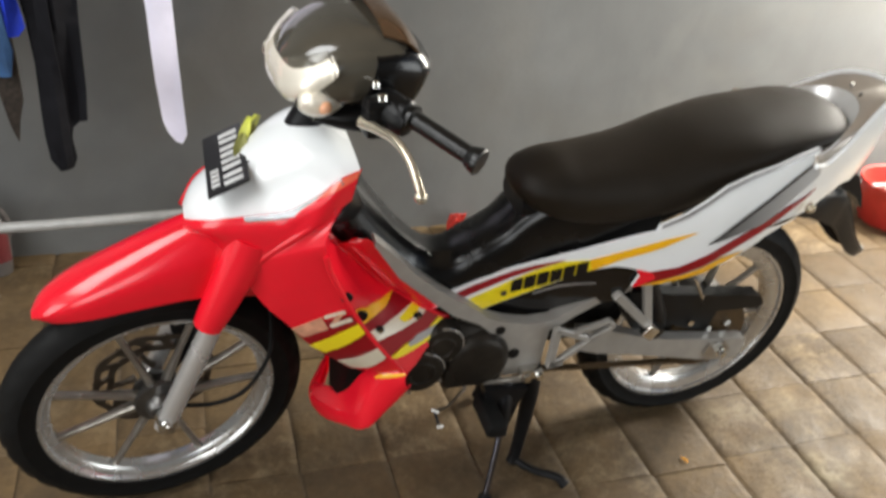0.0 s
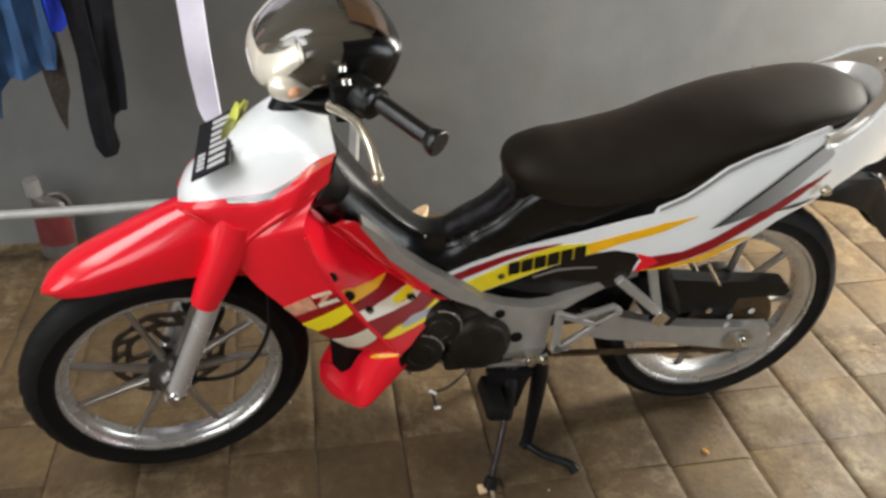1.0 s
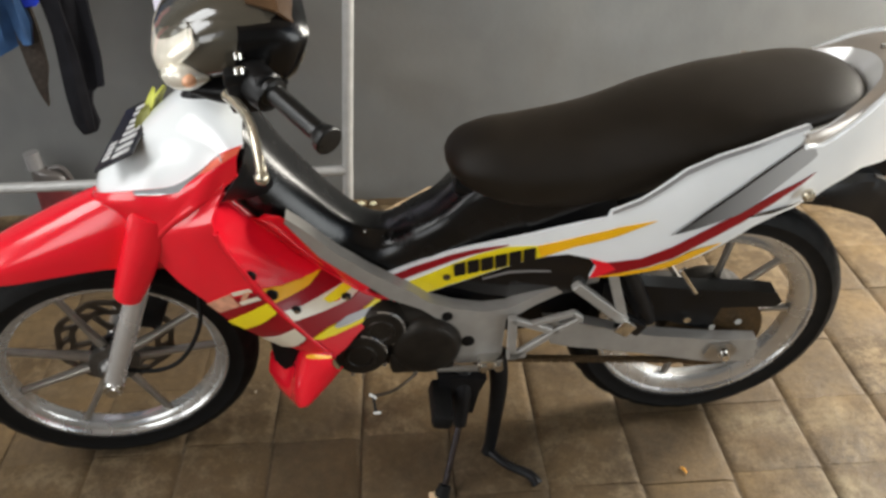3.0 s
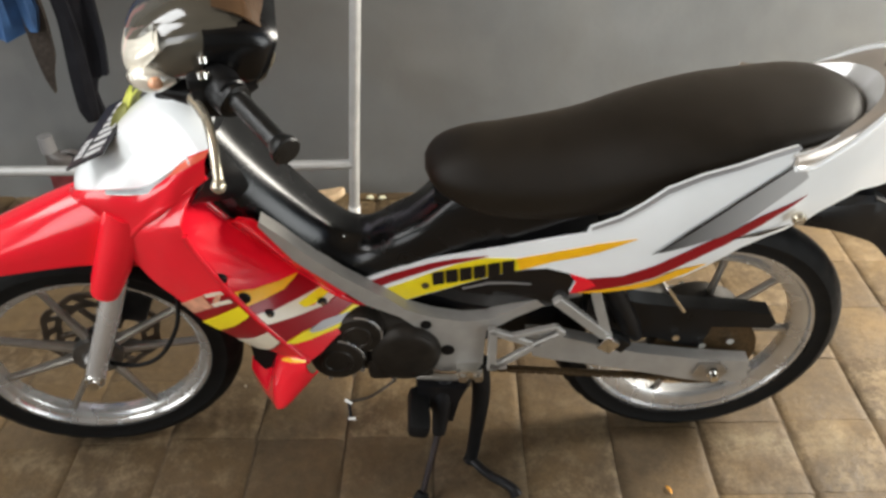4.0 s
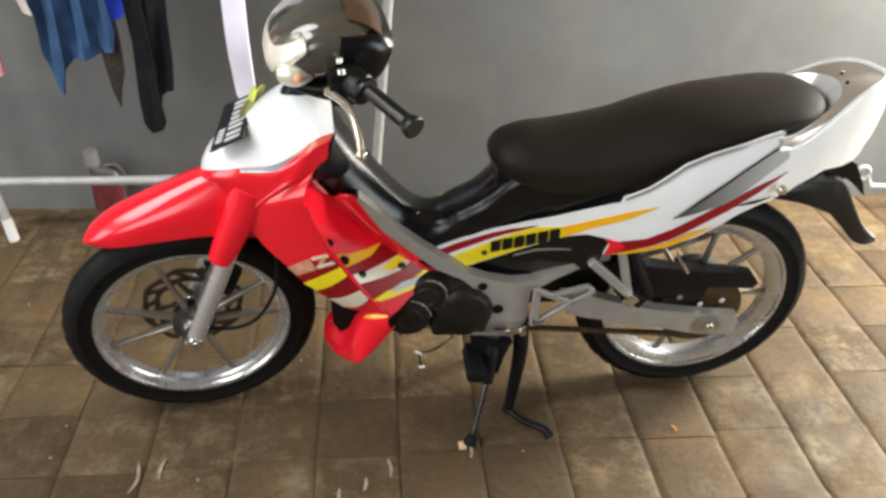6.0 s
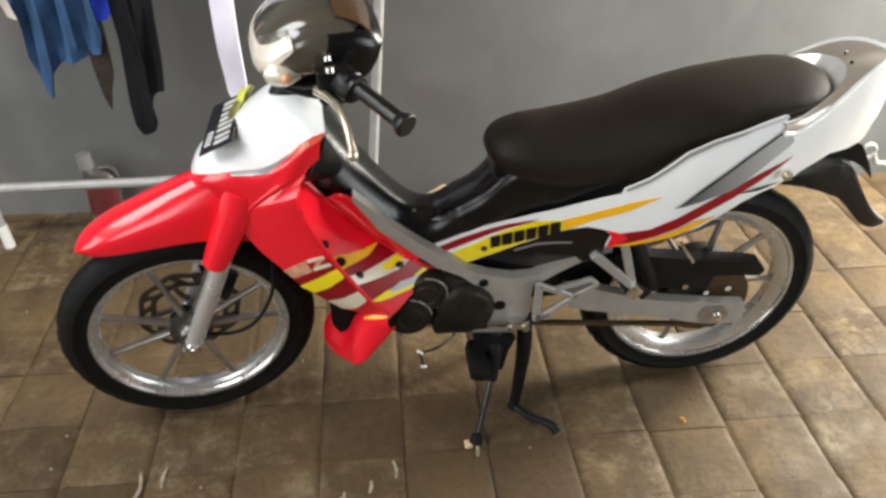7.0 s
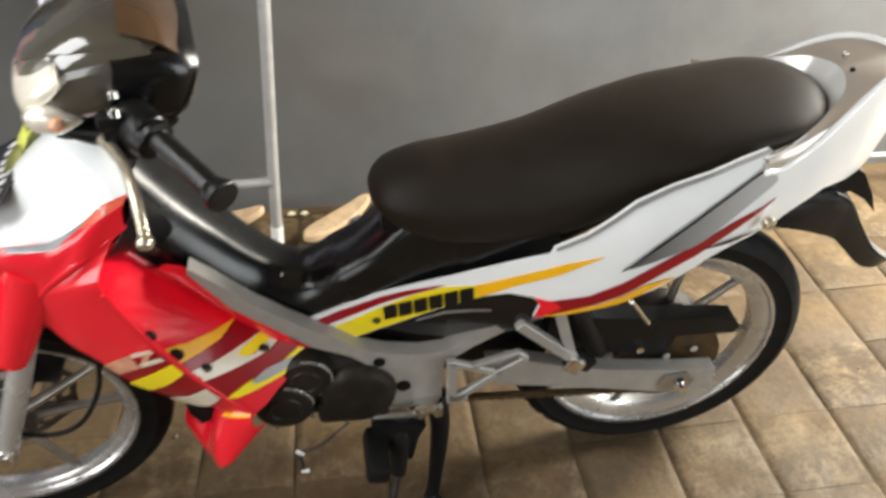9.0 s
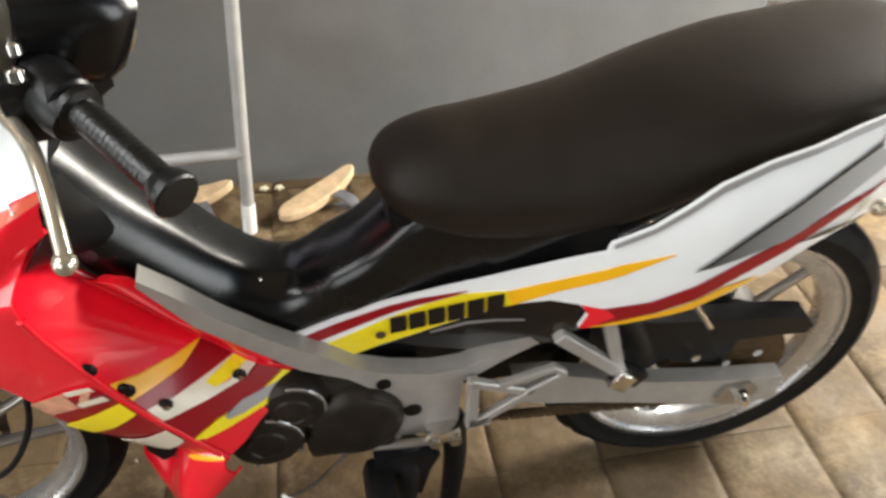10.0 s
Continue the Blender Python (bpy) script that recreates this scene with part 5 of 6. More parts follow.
bm = tube([(-0.050, -0.108, 0.276), (-0.072, -0.122, 0.268), (-0.100, -0.146, 0.272), (-0.133, -0.166, 0.286)], 0.0030, 8, 16)
gl = part("gear_lever", bm, "disc", bike, "thin brown metal gear lever")
part("lever_tip", tube([(-0.139, -0.162, 0.287), (-0.127, -0.170, 0.285)], 0.0026, 8), "cap", gl, "small pale lever tip")
part("lever_link", tube([(-0.133, -0.167, 0.284), (-0.129, -0.186, 0.266)], 0.0026, 8), "iron", gl)
part("lever_tip", tube([(-0.133, -0.186, 0.264), (-0.121, -0.188, 0.265)], 0.0028, 8), "cap", gl, "small pale lever tip")
bm = tube([(-0.012, -0.103, 0.279), (0.02, -0.106, 0.279), (0.05, -0.106, 0.276), (0.086, -0.106, 0.274)], 0.007, 10, 16)
part("footrest_rail", bm, "spoke", bike, "dull metal footrest rail")
for s in (-1, 1):
    bm = box(-0.008, s * 0.150, 0.232, 0.040, 0.10, 0.036, 0.010, m=pose(0, 0, 0, 0, 12, 0))
    fp = part("footrest", bm, "rubber", bike, "black rubber footrest")
    stem = part("footrest_stem", panel([(-0.012, 0.272), (0.036, 0.268), (0.082, 0.262), (0.068, 0.228), (0.056, 0.168), (0.020, 0.168), (0.012, 0.222), (-0.010, 0.250)], flat(-0.124), 0.030, 0.02, side=s), "iron", fp, "black iron footrest mount")
bm = tube([(0.040, -0.092, 0.262), (0.036, -0.115, 0.225), (0.028, -0.145, 0.160)], [0.024, 0.020, 0.013], 12, 8)
st = part("side_stand", bm, "iron", bike, "black side stand holding the motorcycle up")
part("stand_leg", tube([(0.030, -0.140, 0.170), (-0.010, -0.204, 0.030)], 0.0066, 12), "stand_steel", st, "worn bluish steel stand leg")
part("stand_foot", tube([(-0.006, -0.198, 0.042), (-0.014, -0.210, 0.024)], [0.013, 0.016], 12), "rubber", st, "black rubber stand foot")
part("stand_pad", box(-0.030, -0.213, 0.0275, 0.018, 0.022, 0.009, 0.003), "tan", st, "pale tan pad at the stand's foot")
for s in (-1, 1):
    bm = tube([(0.105, s * 0.075, 0.285), (0.112, s * 0.085, 0.20), (0.098, s * 0.105, 0.06), (0.090, s * 0.112, 0.022 - 0.021 * (s + 1) * 0.5)], [0.020, 0.018, 0.013, 0.014], 12, 14)
    cs = part("centre_stand", bm, "iron", bike, "black centre stand leg")
    if s < 0:
        part("stand_lever", tube([(0.092, -0.112, 0.03), (0.125, -0.150, 0.028), (0.165, -0.182, 0.034), (0.180, -0.200, 0.024)], [0.009, 0.009, 0.010, 0.012], 10, 14), "iron", cs, "black foot lever of the stand")
bm = tube([(-0.18, 0.09, 0.26), (-0.05, 0.115, 0.225), (0.15, 0.125, 0.235), (0.30, 0.135, 0.29)], 0.014, 14, 24)
ex = part("exhaust", bm, "iron", bike, "dark exhaust pipe and silencer")
part("silencer", tube([(0.29, 0.135, 0.285), (0.33, 0.137, 0.300), (0.40, 0.14, 0.322), (0.66, 0.155, 0.400), (0.68, 0.156, 0.406)], [0.016, 0.036, 0.046, 0.046, 0.03], 22, 20), "stand_steel", ex, "dark shiny silencer")
bm = lofted([(-0.02, 0.43, 0.55, 0.055), (0.08, 0.42, 0.60, 0.06), (0.20, 0.45, 0.62, 0.062), (0.30, 0.50, 0.64, 0.06)], 10, power=4)
core = part("frame_core", bm, "iron", bike, "dark frame and battery box behind the covers")
for s in (-1, 1):
    part("inner_mudguard", panel([(0.090, 0.300), (0.090, 0.450), (0.200, 0.500), (0.330, 0.520), (0.318, 0.440), (0.292, 0.385), (0.265, 0.330), (0.235, 0.300)], flat(-0.034), 0.006, 0.03, side=s), "black_satin", core, "black inner mudguard ahead of the rear wheel")
bm = tube([(-0.50, 0, 0.585), (-0.31, 0, 0.92)], 0.028, 16)
part("steering_stem", bm, "iron", bike, "black steering stem", m=STEER)
bm = tube([(-0.40, 0, 0.74), (-0.27, 0, 0.55), (-0.12, 0, 0.47), (0.05, 0, 0.46)], 0.03, 14, 20)
part("backbone", bm, "iron", bike, "dark backbone tube")

# handlebar, cowl, lamps ----------------------------------------------------
for s in (-1, 1):
    bm = tube([(-0.300, 0, 0.930), (-0.290, s * 0.06, 0.925), (-0.282, s * 0.12, 0.922), (-0.260, s * 0.160, 0.919), (-0.198, s * 0.262, 0.902)], 0.011, 14, 24)
    hb = part("handlebar", bm, "iron", bike, "black handlebar half", m=STEER)
    axis = Vector((-0.196, s * 0.266, 0.9015)) - Vector((-0.258, s * 0.158, 0.9200))
    a0 = Vector((-0.258, s * 0.158, 0.9200))
    prof = []
    for k in range(61):
        f = k / 60
        r = 0.0138 + (0.0004 if k % 3 == 0 and 0.12 < f < 0.84 else 0.0)
        if f > 0.87:
            r = 0.0150 + 0.0050 * min(1.0, (f - 0.87) / 0.10)
        if f < 0.09:
            r = 0.0205 if f > 0.025 else 0.0185
        prof.append((tuple(a0 + axis * f), r))
    bm = tube([p for p, r in prof], [r for p, r in prof], 20)
    part("grip", bm, "grip", hb, "black ribbed rubber grip", m=None)
    bm = tube([tuple(a0 + axis * f) for f in (0.985, 1.030, 1.045, 1.050, 1.045, 1.015)], [0.0203, 0.0208, 0.0190, 0.0160, 0.0125, 0.0115], 20)
    part("grip_end", bm, "grip", hb, "flared grip end with a round hollow")
    bm = tube([tuple(a0 + axis * f) for f in (-0.10, -0.02, 0.0)], [0.0215, 0.0225, 0.0200], 20)
    part("grip_collar", bm, "black_satin", hb, "black collar beside the switch housing")
    bm = tube([(-0.284, s * 0.108, 0.921), (-0.276, s * 0.125, 0.919), (-0.266, s * 0.150, 0.914), (-0.258, s * 0.166, 0.910)], [0.020, 0.026, 0.026, 0.022], 18, 12)
    box(-0.290, s * 0.128, 0.905, 0.052, 0.036, 0.060, 0.010, bm)
    sh = part("switch_housing", bm, "black_satin", hb, "black switch housing")
    bm = box(-0.300, s * 0.135, 0.932, 0.034, 0.024, 0.022, 0.006)
    part("lever_bracket", bm, "black_satin", hb)
    part("mirror_bolt", disc_at(0, 0, 0, 0.0085, 0.012, n=12, bevel=0.002), "chrome", hb, "bright bolt", m=Matrix.Translation((-0.294, s * 0.140, 0.944)) @ pose(0, 0, 0, 70))
    part("mirror_bolt", disc_at(0, 0, 0, 0.0065, 0.012, n=12, bevel=0.002), "chrome", hb, "bright bolt", m=Matrix.Translation((-0.293, s * 0.112, 0.950)) @ pose(0, 0, 0, 70))
    bm = tube([(-0.316, s * 0.124, 0.898), (-0.304, s * 0.158, 0.903), (-0.293, s * 0.198, 0.907), (-0.287, s * 0.240, 0.895), (-0.285, s * 0.274, 0.870)], [0.0095, 0.0075, 0.007, 0.0065, 0.0065], 12, 22)
    lv = part("brake_lever", bm, "champagne", hb, "champagne metal lever with a ball end")
    bmb = bmesh.new()
    bmesh.ops.create_uvsphere(bmb, u_segments=16, v_segments=10, radius=0.0098)
    bmesh.ops.translate(bmb, vec=(-0.286, s * 0.279, 0.865), verts=bmb.verts[:])
    part("lever_ball", bmb, "champagne", lv)

COWL = [(-0.402, 0.912, 0.942, 0.030), (-0.394, 0.898, 0.960, 0.058), (-0.375, 0.888, 0.980, 0.082), (-0.342, 0.886, 0.999, 0.098), (-0.300, 0.890, 1.010, 0.104), (-0.255, 0.899, 1.010, 0.104), (-0.226, 0.892, 1.000, 0.100), (-0.208, 0.894, 0.988, 0.094), (-0.199, 0.905, 0.976, 0.084)]
cowl = part("headlight_cowl", lofted(COWL, 34, 36, 2.8), "dark_smoke", bike, "glossy smoked black headlight cowl", m=STEER)
lens_st = [(x - 0.006, z0 - 0.003 + rise, z1 - 0.012, w * 1.02 + 0.003) for (x, z0, z1, w), rise in zip(COWL[:4], (0.0, 0.006, 0.026, 0.066))]
bm = lofted(lens_st, 14, 36, 2.6)
part("reflector", bm, "reflector", cowl, "silvered headlight reflector")
bm = lofted([(x - 0.005, z0 - 0.003, z1 + 0.003, w + 0.004) for x, z0, z1, w in lens_st], 14, 36, 2.6)
gl = part("headlight_lens", bm, "glass", cowl, "clear wrap-round headlight lens")
gl.visible_shadow = False
bm = lofted([(-0.288, 0.887, 1.004, 0.1075), (-0.255, 0.886, 1.004, 0.1075), (-0.226, 0.876, 0.998, 0.1045), (-0.206, 0.872, 0.986, 0.100), (-0.192, 0.878, 0.974, 0.090)], 18, 36, 3.2)
for v in bm.verts:
    v.co.x += 0.42 * min(0.0, v.co.z - 0.955)
part("cowl_rear", bm, "tunnel", cowl, "black rear shell of the headlight cowl")
# dark visor over the lens, and a seam band
net = []
for x, z, w in ((-0.404, 0.956, 0.040), (-0.388, 0.978, 0.070), (-0.355, 0.999, 0.090), (-0.310, 1.015, 0.098), (-0.262, 1.014, 0.098)):
    net.append([(x + 0.022, -w, z - 0.035), (x + 0.006, -w * 0.72, z - 0.008), (x, 0, z), (x + 0.006, w * 0.72, z - 0.008), (x + 0.022, w, z - 0.035)])
part("visor", skin(net, 18, 18, 0.004), "dark_smoke", cowl, "smoked dark visor over the headlight")
net = []
for x, z, w in ((-0.272, 1.022, 0.080), (-0.232, 1.010, 0.092), (-0.198, 0.970, 0.080)):
    net.append([(x, -w, z - 0.012), (x, -w * 0.6, z + 0.002), (x, 0, z + 0.006), (x, w * 0.6, z + 0.002), (x, w, z - 0.012)])
part("meter_glass", skin(net, 12, 14, 0.004), "meter", cowl, "instrument glass with the ceiling's brown reflection put into its colour")
for s in (-1, 1):
    shell = bmesh.new()
    bowl = bmesh.new()
    for b, k in ((shell, 1.0), (bowl, 0.84)):
        loops = []
        for x, r in spline([(-0.404, 0.004), (-0.397, 0.014), (-0.382, 0.0205), (-0.364, 0.020), (-0.348, 0.012), (-0.334, 0.003)], 16):
            loops.append([(-0.363 + (x + 0.363) * k, s * (0.084 + 0.10 * (x + 0.404)) + 0.9 * r * k * math.cos(a), 0.9135 - 0.12 * (x + 0.363) + r * k * math.sin(a)) for a in (2 * math.pi * q / 20 for q in range(20))])
        rings(b, loops)
    sig = part("turn_signal", bowl, "reflector", cowl, "clear turn signal with an amber bulb", m=None)
    bulb = bmesh.new()
    bmesh.ops.create_uvsphere(bulb, u_segments=14, v_segments=10, radius=0.010)
    bmesh.ops.translate(bulb, vec=(-0.365, s * 0.100, 0.914), verts=bulb.verts[:])
    part("bulb", bulb, "amber_bulb", sig, "amber bulb")
    cover_glass = part("lens", shell, "glass", sig, "clear pointed lens")
    cover_glass.visible_shadow = False
bm = lofted([(-0.37, 0.866, 0.892, 0.07), (-0.32, 0.850, 0.90, 0.095), (-0.27, 0.848, 0.91, 0.10), (-0.23, 0.866, 0.915, 0.085)], 12, 28, 3)
part("lower_cowl_black", bm, "black_satin", bike, "black lower half of the handlebar cowl", m=STEER)

# number plate and the small leaf offering, on the nose ----------------------
corner = [Vector((-0.452, -0.098, 0.773)), Vector((-0.514, -0.098, 0.744)), Vector((-0.507, 0.100, 0.728)), Vector((-0.445, 0.100, 0.763))]
e1, e2 = (corner[1] - corner[0]), (corner[3] - corner[0])
nrm = e2.cross(e1).normalized()
if nrm.z < 0:
    nrm = -nrm


def on_plate(u, v, h=0.0):
    """u: down the plate, v: along it."""
    return corner[0] + e1 * u + e2 * v + nrm * h


def plate_quad(u0, u1, v0, v1, h0, h1):
    bm = bmesh.new()
    rings(bm, [[on_plate(u0, v0, h0), on_plate(u1, v0, h0), on_plate(u1, v1, h0), on_plate(u0, v1, h0)], [on_plate(u0, v0, h1), on_plate(u1, v0, h1), on_plate(u1, v1, h1), on_plate(u0, v1, h1)]])
    return bm


plate = part("number_plate", plate_quad(0, 1, 0, 1, 0.013, 0.016), "plate", bike, "black number plate with white print on the nose", smooth=False)
for k in range(8):
    v0 = 0.06 + 0.108 * k + (0.02 if k > 1 else 0) + (0.02 if k > 5 else 0)
    part("plate_bar", plate_quad(0.12, 0.58, v0, v0 + 0.060, 0.0162, 0.0172), "plate_white", plate, smooth=False)
for k in range(4):
    v0 = 0.10 + 0.075 * k
    part("plate_bar", plate_quad(0.68, 0.88, v0, v0 + 0.05, 0.0162, 0.0172), "plate_white", plate, smooth=False)
part("plate_bracket", plate_quad(-0.1, 0.5, 0.3, 0.7, -0.006, 0.0128), "black_satin", plate, smooth=False)

# ---- things by the wall ----
offering = root("leaf_offering", "small yellow-green folded leaf offering tucked behind the number plate", "leaf offering", bike.matrix_basis.copy())
for base, tip, w, colour in (((-0.458, 0.024, 0.778), (-0.424, 0.056, 0.806), 0.011, "leaf"), ((-0.460, 0.016, 0.780), (-0.436, 0.044, 0.812), 0.009, "leaf"), ((-0.452, 0.030, 0.784), (-0.418, 0.046, 0.810), 0.008, "leaf_dark"), ((-0.466, -0.012, 0.776), (-0.452, 0.026, 0.788), 0.011, "leaf_dark")):
    along = Vector(tip) - Vector(base)
    l = along.length
    net = []
    for i in range(5):
        f = i / 4
        ww = w * math.sin(math.pi * (0.12 + 0.86 * f)) ** 0.7
        net.append([(l * f, -ww, 0.010 * f * f + 0.004), (l * f, 0, 0.010 * f * f), (l * f, ww, 0.010 * f * f + 0.004)])
    part("leaf", skin(net, 10, 7, 0.0012), colour, offering, m=Matrix.Translation(base) @ along.to_track_quat("X", "Z").to_matrix().to_4x4())


def hanging(name, outline, y0, material, label, category, thick=0.014, fold=0.012, waves=7.0, extra=()):
    """A cloth hanging in folds, over an outline in x and z."""
    def depth(x, z):
        return y0 + fold * math.sin(waves * 6.28 * x + 2.0 * math.sin(4 * z)) * 0.8 + 0.006 * math.sin(23 * z + 9 * x)
    ob = thing(name, panel(outline, depth, thick, 0.018), material, label, category)
    for part_name, colour, poly, lift, tag in extra:
        part(part_name, panel(poly, depth, thick, 0.018, lift=lift), colour, ob, tag)
    return ob


CL = 0.665
line = thing("clothes_line", tube([(-3.2, CL + 0.006, 1.44), (-0.9, CL + 0.006, 1.398), (2.5, CL + 0.006, 1.45)], 0.005, 8), "iron", "thin dark line the clothes hang from, fixed between the walls", "clothes line")
hanging("jeans", [(-1.120, 1.40), (-1.10, 0.90), (-1.075, 0.76), (-1.075, 0.66), (-1.055, 0.575), (-1.035, 0.555), (-1.022, 0.620), (-1.000, 0.645), (-0.965, 0.645), (-0.925, 0.660), (-0.890, 0.668), (-0.880, 0.72), (-0.885, 0.80), (-0.895, 0.95), (-0.90, 1.40)], CL, "denim", "faded blue denim jeans hanging from the line", "jeans", fold=0.020, waves=15.0,
        extra=(("blue_strap", "blue", [(-0.905, 1.00), (-0.895, 0.83), (-0.885, 0.755), (-0.865, 0.75), (-0.852, 0.765), (-0.86, 0.85), (-0.87, 1.0)], -0.004, "vivid blue strap"),))
hanging("scarf", [(-0.950, 1.40), (-0.945, 1.00), (-0.935, 0.80), (-0.930, 0.665), (-0.920, 0.60), (-0.912, 0.545), (-0.902, 0.505), (-0.893, 0.555), (-0.880, 0.60), (-0.880, 0.70), (-0.885, 0.85), (-0.89, 1.0), (-0.895, 1.40)], CL + 0.016, "brown_cloth", "dark brown patterned cloth hanging to a point", "scarf", fold=0.006)
hanging("black_trousers", [(-0.880, 1.40), (-0.860, 0.95), (-0.842, 0.80), (-0.840, 0.70), (-0.842, 0.62), (-0.842, 0.53), (-0.838, 0.470), (-0.818, 0.445), (-0.790, 0.450), (-0.782, 0.470), (-0.786, 0.520), (-0.780, 0.548), (-0.765, 0.560), (-0.748, 0.565), (-0.742, 0.64), (-0.738, 0.80), (-0.732, 1.0), (-0.72, 1.40)], CL - 0.02, "black_cloth", "long black cloth trousers hanging by the wall", "trousers", fold=0.013, waves=13.0,
        extra=(("trouser_leg", "black_cloth", [(-0.848, 1.0), (-0.836, 0.80), (-0.836, 0.62), (-0.837, 0.475), (-0.818, 0.450), (-0.792, 0.454), (-0.787, 0.52), (-0.790, 0.70), (-0.795, 1.0)], 0.008, "nearer black trouser leg"),))
# only the sleeve shows; the unseen shirt body is added and shades the wall
hanging("white_shirt", [(-0.70, 1.40), (-0.70, 0.95), (-0.618, 0.94), (-0.600, 0.82), (-0.594, 0.65), (-0.586, 0.55), (-0.577, 0.52), (-0.560, 0.494), (-0.545, 0.488), (-0.533, 0.51), (-0.537, 0.60), (-0.540, 0.70), (-0.543, 0.82), (-0.547, 0.94), (-0.37, 0.96), (-0.37, 1.40)], CL, "white_cloth", "lavender-white shirt with one long sleeve hanging down", "shirt", thick=0.022, fold=0.004, waves=9.0)
hanging("pink_cloth", [(-1.34, 1.40), (-1.32, 0.9), (-1.29, 0.62), (-1.265, 0.57), (-1.225, 0.578), (-1.192, 0.60), (-1.188, 0.70), (-1.19, 0.95), (-1.20, 1.40)], CL + 0.02, "pink_cloth", "pink cloth hanging from the line", "cloth")
hanging("beige_cloth", [(-1.165, 1.40), (-1.140, 0.85), (-1.122, 0.79), (-1.114, 0.760), (-1.095, 0.752), (-1.075, 0.765), (-1.070, 0.85), (-1.07, 1.40)], CL + 0.02, "beige_cloth", "small beige cloth hanging from the line", "cloth")

RY = 0.832
rack = root("drying_rack", "grey painted steel tube drying rack against the wall", "drying rack")
LEGS = (((-0.222, RY, 0.0), (-0.204, RY, 0.26), (-0.108, RY - 0.03, 1.45)), ((-1.352, RY, 0.0), (-1.378, RY, 0.26), (-1.50, RY - 0.03, 1.45)))
for leg in LEGS:
    post = part("post", tube(leg, 0.0145, 14), "rack", rack)
    a, b = Vector(leg[0]), Vector(leg[1])
    part("end_cap", tube([tuple(a + (b - a) * 0.0), tuple(a + (b - a) * 0.30)], 0.0165, 14), "cap", post, "white plastic end cap")
part("cross_bar", tube([(-1.372, RY, 0.205), (-0.9, RY, 0.204), (-0.207, RY, 0.216)], 0.0145, 14), "rack", rack)
part("top_bar", tube([(-1.50, RY - 0.03, 1.44), (-0.108, RY - 0.03, 1.44)], 0.0145, 14), "rack", rack)

jug = root("detergent_bottle", "cloudy grey plastic bottle with a red label and pale cap", "bottle")
bm = bmesh.new()
sec = spline([(0.0, 0.044, 0.026, -1.076), (0.008, 0.049, 0.031, -1.075), (0.09, 0.051, 0.033, -1.071), (0.150, 0.050, 0.032, -1.072), (0.182, 0.042, 0.028, -1.080), (0.196, 0.026, 0.021, -1.096), (0.204, 0.018, 0.017, -1.106)], 26)
loops = [[(cx + wx * math.cos(a), 0.955 + wy * math.sin(a), z) for a in (2 * math.pi * k / 24 for k in range(24))] for z, wx, wy, cx in sec]
rings(bm, loops)
part("body", bm, "jug", jug)
part("cap", tube([(-1.106, 0.955, 0.200), (-1.109, 0.955, 0.250)], [0.0225, 0.021], 18), "dull_cap", jug, "pale plastic cap")
bm = bmesh.new()
loops = [[(-1.072 + 0.0525 * math.cos(a), 0.955 + 0.0345 * math.sin(a), z) for a in (math.pi * 1.04 + math.pi * 0.86 * k / 14 for k in range(15))] for z in (0.045, 0.08, 0.12, 0.165)]
rings(bm, loops, closed=False)
part("label", bm, "red_label", jug, "dull red label")
part("handle", tube([(-1.026, 0.955, 0.100), (-1.016, 0.955, 0.150), (-1.034, 0.955, 0.196), (-1.072, 0.955, 0.196)], 0.007, 10, 18), "jug", jug)


def sandal_outline(k):
    f = k / 27 * 2 * math.pi
    x = 0.118 * math.cos(f)
    return x, (0.0345 - 0.006 * math.cos(f) + 0.005 * math.cos(2 * f)) * math.sin(f)


def sandal(name, m, label):
    """A sandal lying upside down: tan sole on top, its strap bent out beneath one side."""
    r = root(name, label, "sandal", m)
    bm = bmesh.new()
    pts = [sandal_outline(k) for k in range(28)]
    rings(bm, [[(x * s, y * s, z + 0.030 * max(0.0, x + 0.02) ** 2 / 0.02) for x, y in pts] for z, s in ((0.012, 0.95), (0.016, 1.0), (0.032, 1.0), (0.036, 0.96))])
    part("sole", bm, "tan", r, "tan foam sole")
    net = []
    for i in range(7):
        a = math.pi * i / 6
        x0 = 0.020 + 0.012 * math.sin(a)
        net.append([(x0, -0.030 - 0.050 * math.sin(a), 0.018 - 0.014 * math.cos(a)), (x0 + 0.014, -0.030 - 0.054 * math.sin(a), 0.018 - 0.015 * math.cos(a)), (x0 + 0.030, -0.028 - 0.050 * math.sin(a), 0.018 - 0.014 * math.cos(a))])
    part("strap", skin(net, 16, 6, 0.003), "strap", r, "dark grey strap bent out under the sole")
    return r


sandal("sandal", pose(-0.055, 0.912, 0.0, 0, 0, 38), "tan foam-soled sandal with a dark strap, lying sole up")
sandal("sandal", pose(-0.375, 0.945, 0.0, 0, 0, 8), "tan sandal lying sole up beside the drying rack's foot")

for k, (x, y) in enumerate(((-0.188, 0.995), (-0.150, 0.992))):
    bm = bmesh.new()
    for j in range(5):
        a = 2 * math.pi * j / 5 + k
        tube([(x, y, 0.008), (x + 0.007 * math.cos(a), y + 0.006 * math.sin(a), 0.010), (x + 0.012 * math.cos(a), y + 0.010 * math.sin(a), 0.007)], [0.003, 0.004, 0.002], 6, 6, bm)
    thing("flower", bm, "bud", "small pale yellow fallen flower on the paving", "flower", group="fallen flowers by the wall")

hook = root("wall_tap", "pale grey coiled pipe end with a bar by the wall", "pipe")
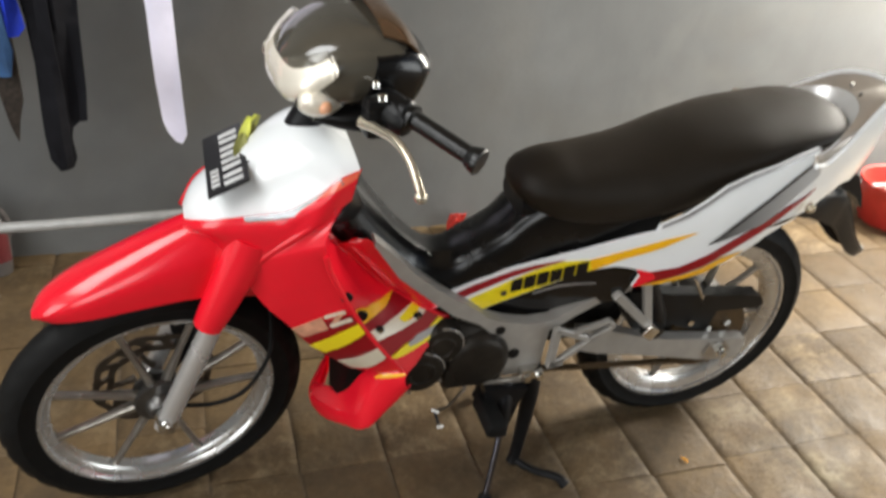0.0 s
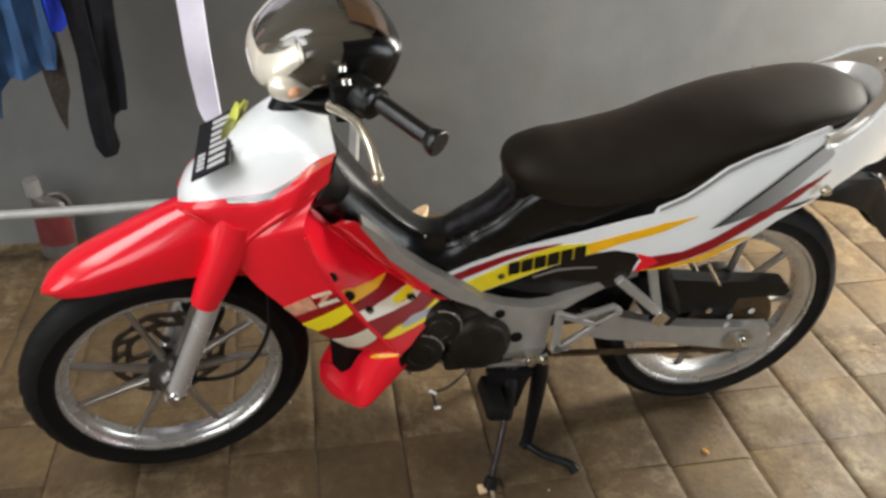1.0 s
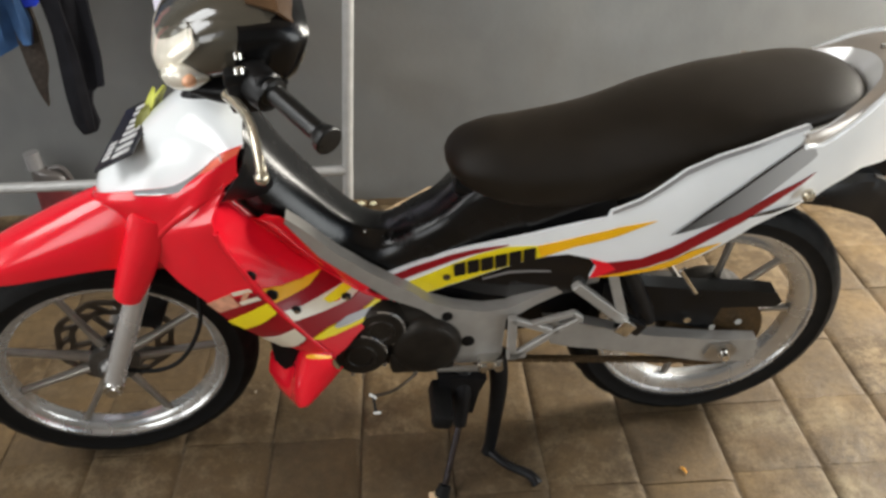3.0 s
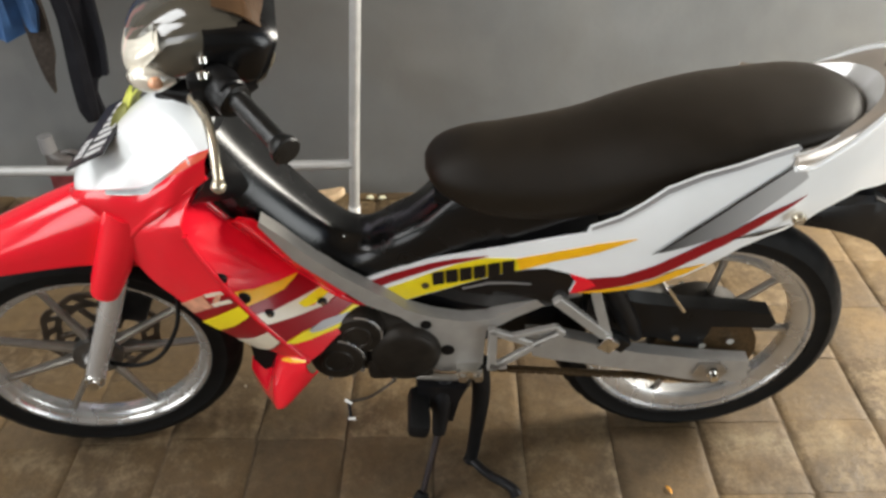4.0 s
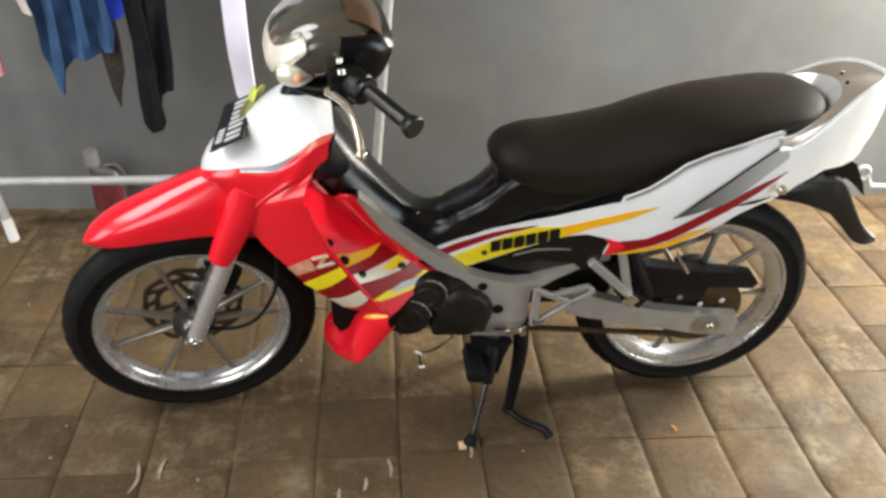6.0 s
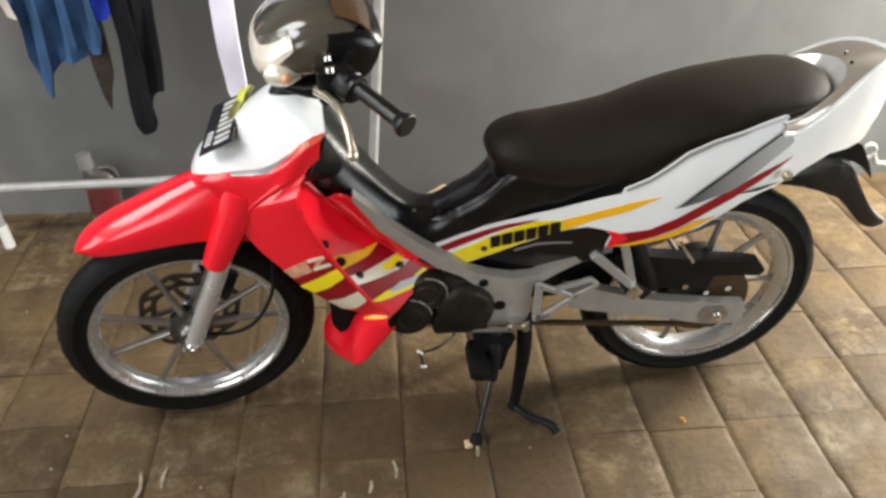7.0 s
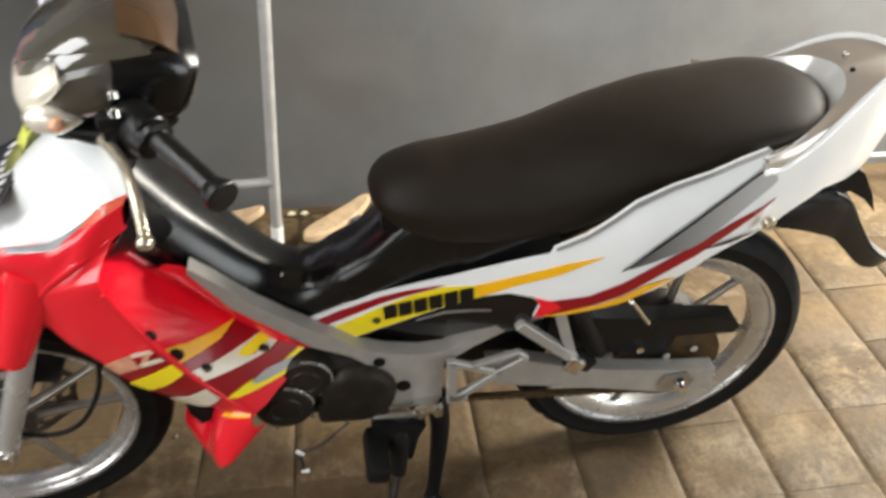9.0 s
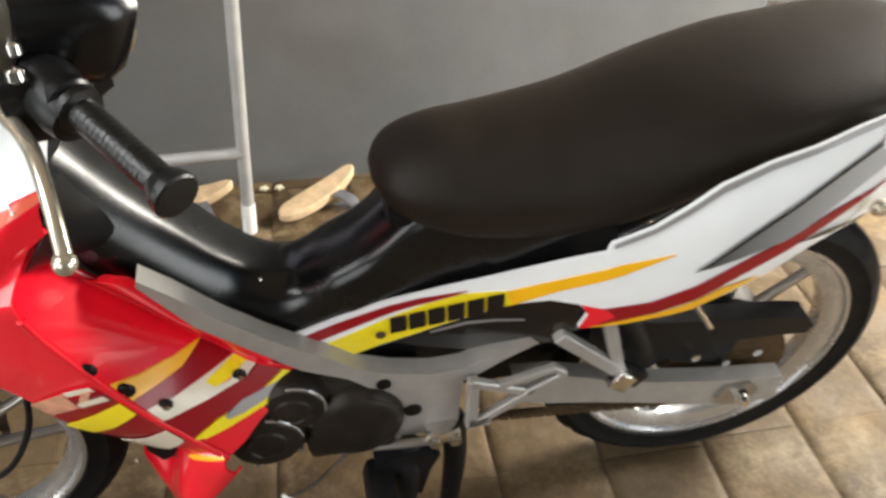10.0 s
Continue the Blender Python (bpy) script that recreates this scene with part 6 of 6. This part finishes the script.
part("coil", tube([(1.466 + 0.024 * math.cos(a), 0.93, 0.142 + 0.024 * math.sin(a)) for a in (2 * math.pi * k / 24 for k in range(22))], 0.007, 10), "rack", hook)
part("bar", tube([(1.488, 0.93, 0.132), (1.502, 0.93, 0.104), (1.55, 0.93, 0.090), (1.95, 0.93, 0.086)], 0.008, 10, 24), "rack", hook)
part("stand", tube([(1.93, 0.93, 0.0), (1.93, 0.93, 0.088)], 0.012, 10), "rack", hook)

tub = root("red_tub", "red plastic tub with a dark rim standing by the wall", "tub")
bm = bmesh.new()
rings(bm, [[(1.90 + r * math.cos(a), 0.82 + r * math.sin(a), z) for a in (2 * math.pi * k / 28 for k in range(28))] for z, r in ((0.0, 0.115), (0.01, 0.12), (0.135, 0.140), (0.142, 0.148), (0.155, 0.148), (0.150, 0.138), (0.03, 0.112))])
part("tub_body", bm, "red_tub", tub)

bm = bmesh.new()
rng = random.Random(3)
for k in range(16):
    a, r = rng.uniform(0, 6.28), rng.uniform(0.0, 0.03)
    x, y = 0.27 + 1.3 * r * math.cos(a), 0.985 + 0.7 * r * math.sin(a)
    tube([(x, y, 0.0), (x + rng.uniform(-0.01, 0.01), y, 0.03), (x + rng.uniform(-0.02, 0.02), y - 0.01, rng.uniform(0.045, 0.07))], [0.003, 0.007, 0.004], 6, 6, bm)
thing("red_scrub_brush", bm, "red_tub", "small red bristly brush lying by the wall", "brush")

# ---- specks on the floor ----
bm = tube([(0.482, -0.118, 0.004), (0.487, -0.126, 0.006), (0.490, -0.136, 0.004)], [0.0015, 0.003, 0.001], 6, 6)
thing("petal", bm, "petal", "small orange petal lying on the paving", "petal")
rng = random.Random(5)
bm = bmesh.new()
for k in range(40):
    x, y = rng.uniform(-1.2, 1.6), rng.uniform(-0.55, 0.95)
    r = rng.uniform(0.0012, 0.003)
    box(x, y, 0.003, r * 2, r * 1.4, 0.004, 0.0, bm, pose(0, 0, 0, 0, 0, rng.uniform(0, 180)))
thing("grit", bm, "chalk", "scattered pale grit and crumbs on the paving", "grit", kind="stuff", smooth=False)
SPLASH = [((-0.745, -0.215), 0.05), ((-0.70, -0.19), 0.035), ((-0.195, -0.215), 0.03), ((-0.31, -0.30), 0.035), ((-0.25, -0.26), 0.02), ((-0.01, -0.175), 0.022)]
for (x, y), size in SPLASH:
    bm = bmesh.new()
    path = [(x + rng.uniform(-1, 1) * size * 0.22, y + (f - 0.5) * 1.7 * size, 0.0012) for f in (0, 0.45, 1)]
    fine = spline(path, 14)
    net = [[(px - 0.0032 * math.sin(math.pi * (i + 0.6) / 15) - 0.0006, py, 0.0012), (px, py, 0.0017), (px + 0.0032 * math.sin(math.pi * (i + 0.6) / 15) + 0.0006, py, 0.0012)] for i, (px, py, _) in enumerate(fine)]
    bm = skin(net, 20, 5, 0.002)
    thing("splash_mark", bm, "splash", "dried pale splash mark on the paving", "stain", group="dried splash marks")

# ---- the paving blocks, each in its place ----
PW, PL, GAP = 0.1885, 0.195, 0.0028


def paver_mesh(seed):
    """One block: worn rounded rim, slightly uneven top and outline."""
    r = random.Random(seed)
    hx, hy = (PW - GAP) / 2, (PL - GAP * 0.2) / 2
    across, along = (-1.0, -0.94, -0.80, 0.80, 0.94, 1.0), (-1.0, -0.90, 0.90, 1.0)
    sink_x, sink_y = (0.0050, 0.0018, 0.0, 0.0, 0.0018, 0.0050), (0.0013, 0.0, 0.0, 0.0013)
    bm = bmesh.new()
    top = []
    for u, du in zip(across, sink_x):
        top.append([bm.verts.new((hx * u + r.uniform(-0.0014, 0.0014), hy * v + r.uniform(-0.0014, 0.0014), r.uniform(-0.0005, 0.0005) - du - dv)) for v, dv in zip(along, sink_y)])
    for i in range(5):
        for j in range(3):
            bm.faces.new((top[i][j], top[i + 1][j], top[i + 1][j + 1], top[i][j + 1]))
    rim = [row[0] for row in top] + [top[5][1], top[5][2]] + [row[3] for row in reversed(top)] + [top[0][2], top[0][1]]
    low = [bm.verts.new((v.co.x, v.co.y, -0.035)) for v in rim]
    for k in range(len(rim)):
        q = (k + 1) % len(rim)
        bm.faces.new((rim[q], rim[k], low[k], low[q]))
    return mesh_of("paving_block", bm, "paver", True, 0.5)


KINDS = [paver_mesh(k) for k in range(8)]
rng = random.Random(11)
rest = bmesh.new()
x = -0.358 + PW / 2 - 15 * PW
while x < 2.50:
    joint = -0.129 if x > 0.55 else -0.145 if x > 0.02 else -0.172 if x > -0.60 else 0.003
    joint += rng.uniform(-0.007, 0.007)
    y = joint + PL / 2 + PL * math.floor((1.06 - joint) / PL)
    while y > -3.5:
        kind = KINDS[rng.randrange(8)]
        m = pose(x + rng.uniform(-0.0015, 0.0015), y + rng.uniform(-0.002, 0.002), rng.uniform(-0.002, 0.0015), rng.uniform(-0.35, 0.35), rng.uniform(-0.35, 0.35), rng.uniform(-0.7, 0.7) + 180 * rng.randrange(2))
        if -1.72 < x < 2.30 and y > -1.15:
            o = new("paving_block", kind)
            o.parent = floor
            o.matrix_basis = m
        else:
            first = len(rest.verts)
            rest.from_mesh(kind)
            rest.verts.ensure_lookup_table()
            for v in rest.verts[first:]:
                v.co = m @ v.co
        y -= PL
    x += PW
far = part("outer_paving", rest, "paver", floor, "brown paving blocks on the rest of the floor")
tagged(far, kind="stuff")
